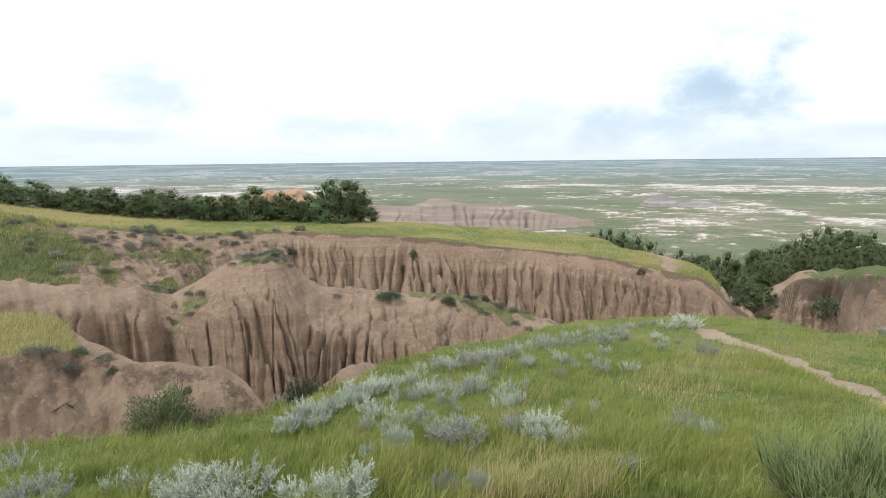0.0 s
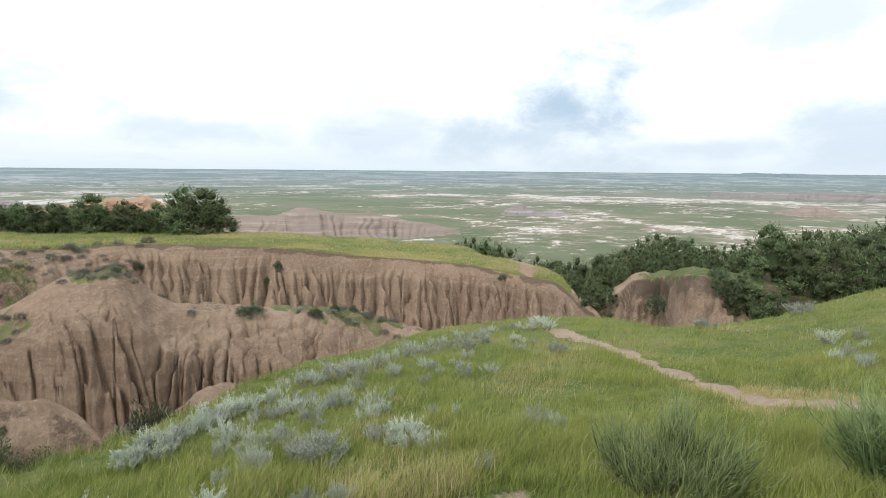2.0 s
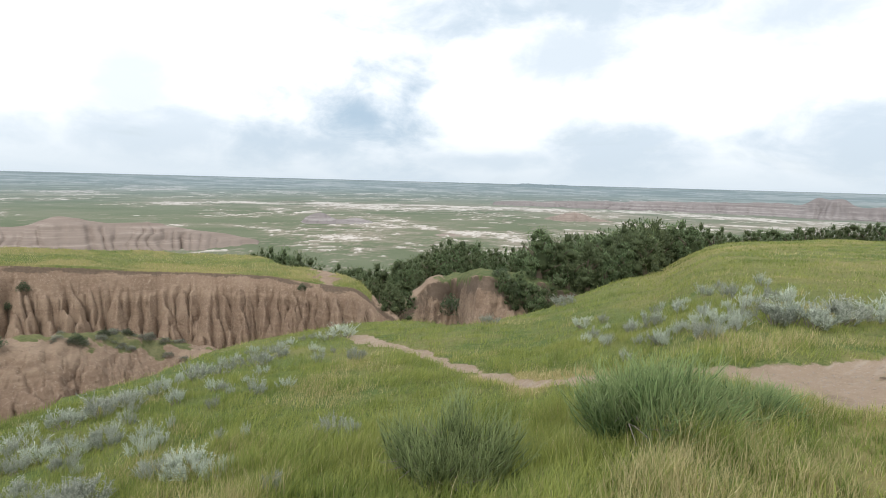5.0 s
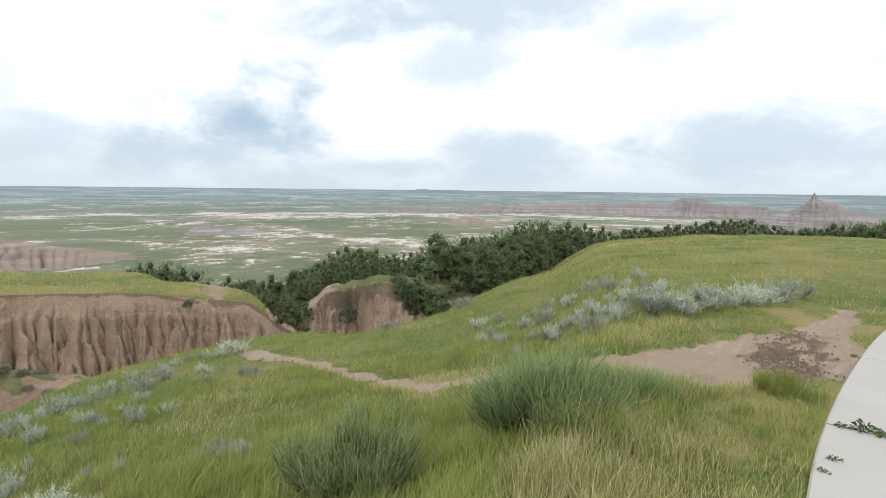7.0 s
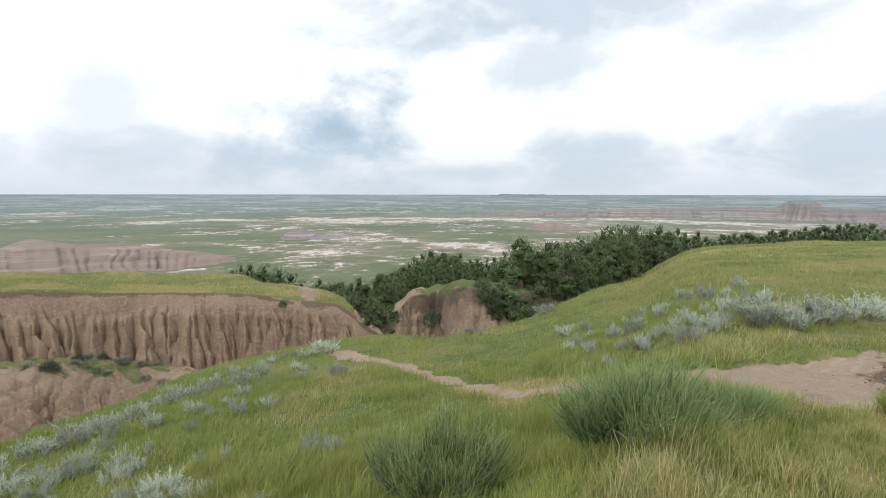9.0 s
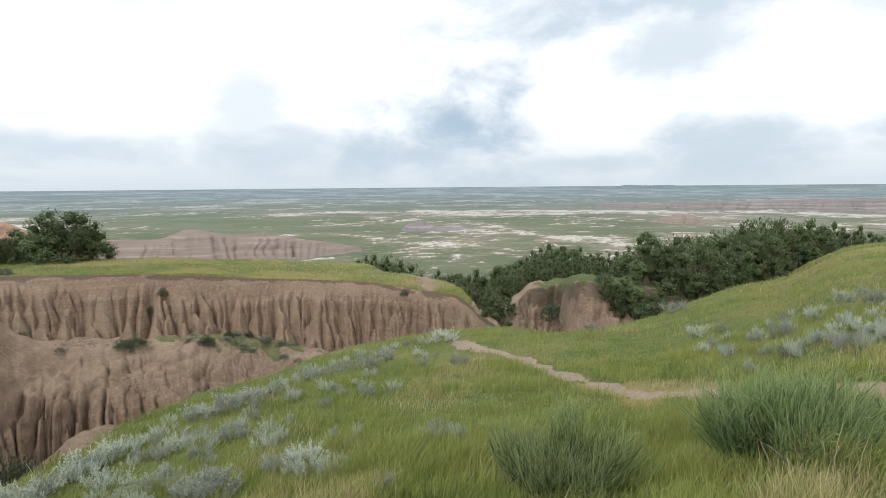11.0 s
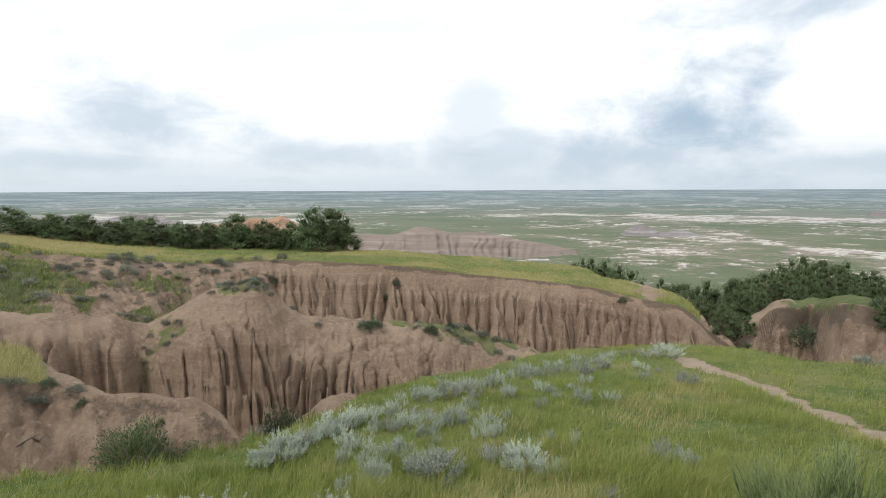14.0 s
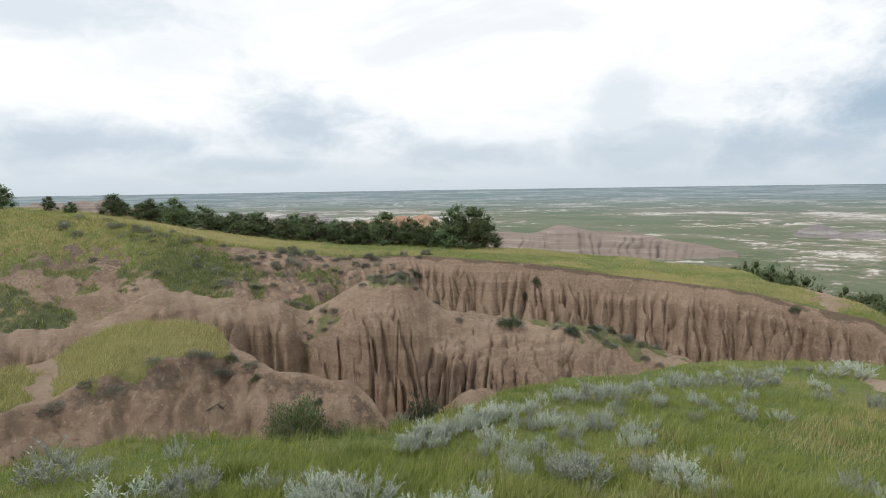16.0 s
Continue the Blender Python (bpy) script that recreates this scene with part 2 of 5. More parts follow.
def soft_max(a, b, k):
    h = np.clip(0.5 + 0.5 * (a - b) / k, 0, 1)
    return b + (a - b) * h + k * h * (1 - h)


def cones(length, deep, cell, gap, first, spread, widest, bulge, power, seed, lean=0.14):
    """Outward bulge of a face worn into tapering ribs: each has its tip some way below the rim and widens downwards; they meet in narrow slits."""
    rng = np.random.default_rng(seed)
    n, m = int(length / cell), int(deep / cell)
    grid = np.zeros((n, m))
    e = np.arange(m)[None, :] * cell
    place = 0.0
    while place < length:
        place += rng.uniform(*gap)
        e0, k0, w0, h0, slant = rng.uniform(*first), rng.uniform(*spread), rng.uniform(*widest), rng.uniform(*bulge), rng.normal() * lean
        i0, i1 = max(0, int((place - w0 - 1.5) / cell)), min(n, int((place + w0 + 1.5) / cell))
        if i1 - i0 < 2:
            continue
        s = np.arange(i0, i1)[:, None] * cell
        w = w0 * (1 - np.exp(-k0 * np.maximum(e - e0, 0) / w0)) * (1 + 0.15 * vnoise(e * 1.5, e * 0 + place, seed + 1))
        mid = place + slant * np.maximum(e - e0, 0) + 0.10 * w0 * vnoise(e * 1.6, e * 0 + place, seed)
        q = 1 - ((s - mid) / np.maximum(w, 1e-3)) ** 2
        grid[i0:i1] = np.maximum(grid[i0:i1], h0 * w * np.maximum(q, 0) ** power)
    return grid


def gullies(length, deep, cell, rill, depth, first, side, power, seed, fans=0.8):
    """Depth of rain-cut gullies on a face: water runs down row by row towards lower ground, digs, and gathers into fewer, deeper cuts."""
    n, m = int(length / cell), int(deep / cell)
    arc, e = np.arange(n)[:, None] * cell, np.arange(m)[None, :] * cell
    ground_now = 0.16 * fbm(arc / rill, e * 0.5 / rill, 3, seed) + fans * 0.5 * vnoise(arc * 0.35 + 0 * e, e * 0.22, seed + 5)
    here = np.arange(n)
    for turn in range(12):
        water, acc = np.zeros(n), np.zeros((n, m))
        for r in range(m - 1):
            water = water + 1.0
            acc[:, r] = water
            f = ground_now[:, r + 1]
            low, high = np.r_[f[:1], f[:-1]], np.r_[f[1:], f[-1:]]
            to = here + np.where((low < f) & (low <= high), -1, np.where(high < f, 1, 0))
            water = np.bincount(np.clip(to, 0, n - 1), water, n)
        acc[:, -1] = acc[:, -2]
        dug = np.sqrt(acc * cell * cell)
        ground_now = ground_now - 0.03 * dug
        mid = ground_now.copy()
        mid[1:-1] = 0.5 * ground_now[1:-1] + 0.25 * (ground_now[2:] + ground_now[:-2])
        ground_now = mid
    cut = depth * np.minimum(np.sqrt(acc * cell * cell / (rill * 5.0)), 1.6) * smooth(first, first + 1.2, e + 0.6 * vnoise(arc * 0.8, e * 0, seed + 7))
    cut = cut * (acc * cell > 0.7 * rill)
    out = cut.copy()
    for k in range(1, int(1.0 / cell)):
        fall = side * (k * cell) ** power
        out[k:] = np.maximum(out[k:], cut[:-k] - fall)
        out[:-k] = np.maximum(out[:-k], cut[k:] - fall)
    return out


def cracks(length, deep, cell, gap, wide, cut, first, seed):
    """Depth of narrow rain-cut grooves that run down a face, each from its own height."""
    rng = np.random.default_rng(seed)
    n, m = int(length / cell), int(deep / cell)
    grid = np.zeros((n, m))
    e = np.arange(m)[None, :] * cell
    place = 0.0
    while place < length:
        place += rng.uniform(*gap)
        w0, h0, e0, slant = rng.uniform(*wide), rng.uniform(*cut), rng.uniform(*first), rng.normal() * 0.13
        long = rng.uniform(1.5, 6.0)
        i0, i1 = max(0, int((place - 1.6) / cell)), min(n, int((place + 1.6) / cell))
        if i1 - i0 < 2:
            continue
        s = np.arange(i0, i1)[:, None] * cell
        mid = place + slant * (e - e0) + 0.16 * vnoise(e * 1.1, e * 0 + place, seed) + 0.06 * vnoise(e * 3.3, e * 0 + place, seed + 1)
        w = w0 * (0.7 + 0.5 * vnoise(e * 1.9, e * 0 + place, seed + 2))
        g = smooth(0, 0.7, e - e0) * smooth(long + 1.0, long, e - e0)
        grid[i0:i1] = np.maximum(grid[i0:i1], h0 * g * np.exp(-(np.abs(s - mid) / np.maximum(w, 0.02)) ** 1.5))
    return grid


def sample(grid, a, b):
    """Bilinear look-up of grid at fractional places a, b."""
    a, b = np.clip(a, 0, grid.shape[0] - 1.001), np.clip(b, 0, grid.shape[1] - 1.001)
    i, j = a.astype(int), b.astype(int)
    u, v = a - i, b - j
    return (grid[i, j] * (1 - u) + grid[i + 1, j] * u) * (1 - v) + (grid[i, j + 1] * (1 - u) + grid[i + 1, j + 1] * u) * v


# ---- the land: bearings in degrees from +y towards +x, distances from the lookout in metres ----
EYE = 1.6
# lookout slope: fall per metre
FALL = [(-180, 0.02), (-100, 0.08), (-60, 0.20), (30, 0.20), (36, 0.190), (40, 0.18), (46, 0.162), (53, 0.120), (57, 0.104),
        (61, 0.062), (68, 0.048), (76, 0.040), (85, 0.036), (120, 0.02), (180, 0.02)]
# elevation of the slope's visible brink
BRINK = [(-70, -21.5), (-53.7, -21.9), (-48.6, -21.8), (-41.9, -22.5), (-34.2, -23.9), (-29, -25.2), (-21.6, -24.5), (-17.6, -24.1), (-11.6, -22.8),
         (-2.9, -20.0), (7.0, -18.3), (13, -16.8), (21.4, -15.6), (26.5, -14.9), (30.4, -14.6), (36.8, -15.0), (40.4, -14.5), (46.4, -12.7),
         (50, -10.9), (53.5, -9.3), (56.4, -8.3), (60.9, -5.6), (67.8, -4.4), (76.3, -3.7), (84.6, -3.4), (100, -3.2)]
# far cliff: rim distance, rim height, foot distance, foot height, plateau's back edge
RIM_D = [(-70, 60), (-52, 52), (-45, 48), (-39, 44), (-32, 42), (-23, 42), (-16, 43), (-10, 42), (0, 41), (8, 41), (16, 39), (23, 36), (26.3, 34), (28.7, 31), (30.5, 29), (33, 26)]
RIM_Z = [(-70, 2.0), (-52, 0.4), (-45, -0.33), (-39, -1.4), (-32, -2.6), (-28, -3.0), (-23, -3.5), (-16.6, -3.6), (-10.5, -3.75), (0, -4.3), (8, -4.97), (16, -5.07), (23, -5.4), (26.3, -5.35), (28.7, -5.9), (30.5, -6.0), (33, -9)]
FOOT_D = [(-70, 26), (-40, 27), (-30, 28), (-22, 32), (-14, 35.8), (-8, 36.4), (8, 35.6), (16, 33.6), (23, 30.6), (27, 28.4), (30.5, 25.2), (33, 24)]
FOOT_Z = [(-70, -3.4), (-40, -5.0), (-30, -5.8), (-22, -7.5), (-10, -9.0), (10, -9.7), (20, -9.6), (28, -9.6), (33, -10)]
BACK_D = [(-70, 80), (-50, 70), (-40, 58), (-30, 56), (-20, 55), (-8, 52), (0, 51), (6, 52), (13, 50), (16.5, 48), (18.4, 44), (21, 43), (26, 37), (29, 32), (33, 27)]
# middle spur: crest distance and height
SPUR_D = [(-70, 24), (-45, 24), (-38, 24), (-30, 24.5), (-26.5, 25), (-21, 24), (-16, 24), (-11, 24), (-6, 24), (0, 25), (6, 26), (12.4, 26), (15, 26)]
SPUR_Z = [(-70, -3.4), (-52.8, -3.2), (-50.6, -3.32), (-47.8, -3.28), (-45.2, -3.15), (-43, -2.6), (-41.4, -2.25), (-38, -2.6), (-33.5, -3.0), (-29.7, -3.4), (-26.6, -3.9),
          (-24.5, -3.3), (-22.5, -2.75), (-21, -2.55), (-16.4, -2.6), (-14.6, -3.4), (-11, -4.0), (-6.4, -4.3), (0.3, -4.7), (5.2, -5.3), (8.8, -5.95), (12.4, -6.5), (15, -8)]
# grassy knoll in the gully
KNOLL_Z = [(-70, -2.6), (-56, -2.5), (-52, -2.5), (-49.5, -2.5), (-47, -2.25), (-36, -2.25), (-34.5, -2.4), (-31, -2.5), (-26.6, -2.65), (-23, -2.75), (-19, -3.5), (-16, -5)]
KNOLL_FRONT = [(-70, 12.5), (-49, 12.9), (-45, 13), (-40, 13), (-35.5, 13.3), (-31, 12.6), (-26.6, 12.2), (-23, 11.7), (-19, 11), (-16, 10)]
KNOLL_BACK = [(-70, 17), (-50, 16.5), (-45, 17.4), (-41, 17.2), (-36, 16), (-34, 14.5), (-31, 13), (-26.6, 12.5), (-23, 12), (-19, 11.2), (-16, 10.1)]
# wooded bank beyond the trail
BANK_D = [(26, 40), (29.8, 34), (33, 33.5), (35.5, 34.5), (36.6, 34), (38, 30.5), (43, 30), (46, 32), (60, 40)]
# elevation of the bank's edge
BANK_E = [(26, -18), (28.5, -16), (29.8, -15.0), (31.0, -13.8), (31.8, -12.7), (32.6, -11.8), (33.6, -11.0), (35, -10.45), (37.4, -10.1), (40.4, -9.7), (43, -9.8), (46, -10.4), (60, -13)]


# ribs worn into each face: first bearing, cells per degree, cell, bulge in metres
def wear(a0, a1, dist, deep, cell, sizes, rills, seed, cut=None, rough=1.0, beds=None):
    length = radians(a1 - a0) * dist
    grid = sum(cones(length, deep, cell, *size, seed + 3 * i) for i, size in enumerate(sizes))
    n, m = grid.shape
    arc, e = np.arange(n)[:, None] * cell, np.arange(m)[None, :] * cell
    grid = grid - gullies(length, deep, cell, *rills, seed + 40)
    grid = grid - grid.mean(0, keepdims=True) * 0.8
    lumps = 0.11 * fbm(arc * 2.4, e * 2.4, 4, seed + 20) + 0.055 * fbm(arc * 6.0, e * 5.0, 3, seed + 21) + 0.22 * fbm(arc * 0.3, e * 0.25, 2, seed + 22) * smooth(0.3, 2, e)
    grid = grid + rough * lumps * smooth(0.05, 0.4, e)
    if beds:
        # harder beds stand out in broken ledges
        low, pitch, out = beds
        bed = vnoise(e * pitch + 0.25 * fbm(arc * 0.5, e * 0 + 3, 2, seed + 23), arc * 0.12, seed + 24)
        grid = grid + out * smooth(0.0, 0.25, bed) * smooth(-0.5, 0.4, fbm(arc * 1.6, e * 2.2, 3, seed + 25)) * smooth(low, low + 0.7, e)
    if cut:
        grid = grid - cracks(length, deep, cell, *cut, seed + 9)
    return a0, n / (a1 - a0), cell, grid


def worn(face, az, e):
    a0, per, cell, grid = face
    return sample(grid, (az - a0) * per, np.maximum(e, 0) / cell)


def cliff_profile(u):
    return np.clip(u, 0, 1) ** 0.92


def spur_front(e, shoulder, tall):
    return 1.5 * np.clip(e / shoulder, 0, 3) ** 1.25 * (0.6 + 0.4 * tall) + 2.9 * smooth(shoulder * 0.85, shoulder * 1.3, e)


# each size of rib: spacing, depth of the tip below the rim, widening, half width, bulge, roundness; then the gullies
CLIFF_FACE = wear(-34, 34, 40, 7.5, 0.05, [((1.8, 4.5), (0.2, 1.4), (0.28, 0.5), (1.2, 2.4), (0.6, 1.0), 0.9)], (0.34, 1.7, 0.25, 2.1, 0.65),
                  401, ((0.6, 1.9), (0.05, 0.10), (0.25, 0.8), (0.6, 2.4)), 0.8)
SLOPE_FACE = wear(-72, -10, 34, 18, 0.10, [((2.0, 5.0), (1.0, 8.0), (0.3, 0.6), (0.8, 1.9), (0.6, 1.0), 0.9)], (0.8, 1.0, 1.0, 1.4, 0.8),
                  411, ((0.8, 2.6), (0.08, 0.2), (0.2, 0.7), (0.5, 9.0)), 2.4)
SPUR_FACE = wear(-72, 16, 22, 9.0, 0.04, [((1.3, 2.8), (0.3, 1.6), (0.35, 0.6), (0.9, 1.6), (0.2, 0.38), 0.6)], (0.42, 0.38, 1.4, 1.5, 0.6),
                 421, ((0.9, 2.4), (0.03, 0.06), (0.2, 0.65), (1.3, 2.8)), 1.4, (2.0, 3.4, 0.26))
RIDGE_FACE = wear(-72, -20, 22, 8.0, 0.04, [((1.0, 2.2), (0.0, 0.5), (0.45, 0.8), (0.8, 1.4), (0.6, 0.9), 0.8)], (0.40, 1.1, 0.1, 1.7, 0.7),
                  425, ((1.0, 2.6), (0.03, 0.06), (0.2, 0.5), (1.0, 2.6)), 1.0, (1.6, 3.0, 0.10))
KNOLL_FACE = wear(-72, -15, 12, 5.0, 0.03, [((0.9, 2.2), (0.2, 1.6), (0.3, 0.5), (0.35, 0.8), (0.25, 0.5), 0.9)], (0.3, 0.22, 0.2, 0.8, 0.8),
                  431, ((0.4, 1.6), (0.03, 0.07), (0.05, 0.22), (0.2, 2.5)), 1.0)
BANK_FACE = wear(25, 62, 32, 7.0, 0.05, [((0.9, 2.2), (0.1, 1.0), (0.3, 0.6), (0.7, 1.2), (0.5, 0.9), 0.9)], (0.36, 1.3, 0.1, 2.0, 0.7),
                 441, ((0.5, 1.3), (0.06, 0.14), (0.2, 0.6), (0.1, 2.0)), 1.2)


def rim_dist(az):
    return line(RIM_D, az) + 0.35 * vnoise(az * 0.22, az * 0 + 1, 5) + 0.05 * vnoise(az * 1.1, az * 0, 6)


def knoll_dist(az):
    return line(KNOLL_FRONT, az) + 0.15 * vnoise(az * 0.2, az * 0, 18) + 0.08 * vnoise(az * 0.9, az * 0, 19)


def land(az, d):
    """Height of the land, and the masks of turf and straw."""
    x, y = d * np.sin(np.radians(az)), d * np.cos(np.radians(az))
    n1, n2 = fbm(x * 0.35, y * 0.35, 4, 3), fbm(x * 1.7, y * 1.7, 3, 9)
    # base: gully floor, then the long drop to the plain
    floor = line([(-180, -6), (-70, -5.0), (-45, -5.2), (-20, -7.2), (10, -9.8), (30, -11), (45, -9), (60, -7), (80, -6), (180, -6)], az)
    drop = smooth(45, 300, d)
    base = floor * (1 - drop) + (-58) * drop + 0.35 * n1 * (1 - drop)
    near = line([(-180, -3.9), (-60, -3.8), (-22, -4.0), (-17, -4.6), (-11, -5.8), (0, -7.2), (180, -7.2)], az)
    base = np.maximum(base, near + 0.2 * n1 - 60 * smooth(11.5 + 9 * smooth(-20, -8, az), 24, d))
    rise = smooth(1800, 4900, d)
    base = base + rise * (58 + EYE - 4900 * math.tan(radians(0.13)))
    grass = np.where(d < 36, 0.25, 0.75) * smooth(-0.5, 0.3, n1 + 0.2)
    z = base
    straw = np.zeros(d.shape)
    soil = np.zeros(d.shape)
    lush = np.zeros(d.shape)

    # plateau and fluted far cliff
    rd, rz = rim_dist(az), line(RIM_Z, az)
    fd, fz, bd = line(FOOT_D, az), line(FOOT_Z, az), line(BACK_D, az)
    width = np.maximum(rd - fd, 1.0)
    cliffy = smooth(-27, -14, az)
    u = (rd - d) / width
    arc = np.radians(az) * 40
    e = rd - d
    fan = 1.3 * np.exp(-np.abs(az - 0.3) / 1.6) * smooth(1.0, 4.0, e) + 0.5 * vnoise(arc * 0.13, arc * 0, 41) * smooth(0.5, 4, e)
    steep = cliff_profile((e - fan - worn(CLIFF_FACE, az, e * (1 + 0.7 * smooth(15, 24, az))) * smooth(0.15, 0.7, e)) / width)
    hollow = smooth(1.1, 0.35, np.hypot((az + 38.2 - 4 * (u - 0.35)) / (6.2 - 5.5 * np.clip(u - 0.3, 0, 1)), (u - 0.30) / 0.36) + 0.2 * n1 + 0.25 * n2)
    ug = u - worn(SLOPE_FACE, az, e) * smooth(0.2, 2.0, e) * (1 - 0.75 * hollow) / width
    gentle = np.clip(0.5 * np.clip(ug, 0, 1) + 0.5 * smooth(0, 1, ug), 0, 1)
    prof = gentle * (1 - cliffy) + steep * cliffy
    back = smooth(0, 1, (d - bd) / 40)
    top = rz - 0.012 * (d - rd) * (az > -15) + 0.12 * n1 * smooth(0, 3, d - rd) - (0.5 * (1 - ribs(arc * 0.8 + 0.3 * n1, 48)) + 0.2 * n2) * smooth(26.5, 28.5, az)
    plateau = np.where(d < rd, rz + (fz - 1.5 - rz) * prof, top) - 50 * back - 3.0 * smooth(0, 6, d - bd)
    plateau = np.where((az > 33) | (az < -70), -60, plateau)
    keep = plateau > z
    z = soft_max(plateau, z, 0.25)
    foot_turf = smooth(1.2, 0.3, np.hypot((az + 50.5) / 4.5, (u - 0.78) / 0.2) + 0.3 * n2)
    tufts = 0.8 * smooth(0.0, 0.55, fbm(x * 0.8, y * 0.8, 4, 94) + 0.35 * n1) * smooth(-18, -26, az) * smooth(0.95, 0.6, u)
    low = line([(-70, 0.5), (-52, 0.46), (-46, 0.37), (-41, 0.26), (-37, 0.12), (-33, 0.0)], az)
    crown_turf = smooth(0.06, -0.06, u - low + 0.10 * n2 + 0.06 * n1) * smooth(-33, -36, az)
    slope_turf = np.clip(hollow + foot_turf + crown_turf + tufts, 0, 1)
    lip = smooth(0.10, 0.0, e)
    grass = np.where(keep, np.where(d > rd, np.maximum(smooth(23.2, 20.8, az + 0.9 * n2 + 0.5 * n1), smooth(22.6, 25.0, az + 0.9 * n2) * smooth(28.2, 27.0, az)), np.maximum(lip * smooth(25.0, 22.5, az), np.maximum(np.maximum(hollow, crown_turf), 0.8 * slope_turf) * (1 - cliffy))), grass)
    lush = np.where(keep & (d < rd), np.clip(hollow + foot_turf + tufts - 0.8 * crown_turf, 0, 1) * smooth(0.02, 0.16, u), lush)
    soil = np.where(keep, smooth(0.26, 0.10, e + 0.16 * fbm(arc * 0.6, e * 3, 4, 47)) * smooth(-0.15, 0.02, e) * smooth(-40, -28, az) * 0.85, soil)
    soil = np.where(keep & (d < rd), np.maximum(soil, 0.62 * (1 - cliffy) * smooth(-0.7, 0.2, n2 + 0.5 * n1) * smooth(0.85, 0.4, u)), soil)
    straw = np.where(keep & (d <= rd), (0.2 + 0.6 * smooth(-0.1, 0.6, n2 + 0.6 * n1)) * (1 - lush), straw)
    straw = np.where(keep & (d > rd), 0.85 * smooth(0.0, 0.9, 0.25 + 0.45 * n1 + 0.6 * vnoise(x * 0.15, y * 0.5, 77) + 0.3 * n2 + 1.6 * np.exp(-((az + 35.5) / 3.5) ** 2)), straw)

    # middle spur
    sd, sz = line(SPUR_D, az) + 0.35 * vnoise(az * 0.15, az * 0, 12), line(SPUR_Z, az) + 0.08 * vnoise(az * 1.3, az * 0, 14)
    tall = smooth(-30, -24, az)
    arc = np.radians(az) * 22
    e = sd - d
    shoulder = 3.3 * (0.45 + 0.55 * tall) + 0.3 * vnoise(arc * 0.35, arc * 0, 65)
    ridge = smooth(-26, -29, az)
    bulge = worn(SPUR_FACE, az, e * 3.3 / shoulder * (1 + 0.9 * smooth(-15, -10, az))) * (1 - ridge) + worn(RIDGE_FACE, az, e * 1.8 / shoulder) * ridge
    front = spur_front(np.maximum(e - bulge * (0.6 + 0.4 * tall), 0), shoulder, tall)
    rear = 0.75 * np.maximum(-e - 0.5 - 0.8 * np.exp(-((az + 18.5) / 3) ** 2), 0)
    spur = sz - np.where(e > 0, front, rear) + 0.06 * n2
    spur = np.where(az > 15, -60, spur)
    keep = spur > z
    z = np.maximum(spur, z)
    knob = np.exp(-((az + 18.7) / 2.4) ** 4) * smooth(-2.2, -1.0, e) * smooth(1.1, 0.2, e)
    back_turf = smooth(0.2, 0.6, 0.4 * n1 + 0.3 * n2 + 0.3) * (e < 0.25) * smooth(-30, -10, az)
    flank = 0.8 * smooth(1.3, 0.3, np.hypot((az + 25.9) / 1.7, (e - 1.3) / 1.3) + 0.5 * n2) + 0.8 * smooth(1.3, 0.3, np.hypot((az - 5.2) / 4.2, (e - 0.5) / 0.9) + 0.5 * n2)
    grass = np.where(keep, np.clip(np.maximum(np.maximum(knob * smooth(-0.3, 0.2, n2 + 0.3), 0.8 * back_turf), 0.9 * flank), 0, 1), grass)
    lush = np.where(keep, np.clip(0.9 * flank + 0.5 * knob + 0.6 * back_turf, 0, 1), lush)
    soil = np.where(keep, 0.5 * smooth(0.9, 0.1, np.abs(e) + 0.6 * n1) * smooth(-16, -10, az), soil)
    straw = np.where(keep, 0.4 * (1 - lush), straw)

    # knoll with a turf cap
    kz, kf, kb = line(KNOLL_Z, az), knoll_dist(az), line(KNOLL_BACK, az)
    arc = np.radians(az) * 12
    e = kf - d
    face = 0.78 * np.maximum(e - worn(KNOLL_FACE, az, e), 0) + 0.12 * smooth(0.0, 0.1, e)
    hind = 1.3 * np.maximum(d - kb, 0)
    knoll = kz - face - hind + 0.05 * n2 + 0.15 * fbm(x * 2.6, y * 2.6, 4, 91) * smooth(0.0, 0.3, e)
    knoll = np.where(az > -16, -60, knoll)
    keep = knoll > z
    z = np.maximum(knoll, z)
    capped = smooth(0.06, -0.18, kf - d + 0.2 * n2) * np.maximum(smooth(-50.0, -48.6, az + 0.8 * n2), smooth(-50.6, -51.6, az + n2)) * smooth(-34.2, -36, az + 0.8 * n2) * smooth(0.6, -0.2, d - kb)
    grass = np.where(keep, capped, grass)
    soil = np.where(keep, smooth(0.6, 0.05, e + 0.12 * n1 + 0.3 * n2) * smooth(-0.1, 0.05, e) * 0.6, soil)
    lush = np.where(keep, 0, lush)
    straw = np.where(keep, 0.6 * capped, straw)

    # wooded bank
    notch = np.exp(-((az - 36.6) / 0.9) ** 2)
    wd = line(BANK_D, az) + 0.7 * vnoise(az * 0.3, az * 0, 23) + 0.05 * vnoise(az * 1.6, az * 0, 24) + 2.0 * notch
    wz = EYE - wd * np.tan(np.radians(-line(BANK_E, az))) + 0.15 * vnoise(az * 1.1, az * 0, 25)
    arc = np.radians(az) * 32
    e = wd - d
    bank = wz - np.where(e > 0, 0.68 * np.maximum(e - 1.1 * worn(BANK_FACE, az, e), 0) + 0.2 * smooth(0, 0.15, e), 0.03 * np.minimum(-e, 3) + 0.2 * np.maximum(-e - 3, 0))
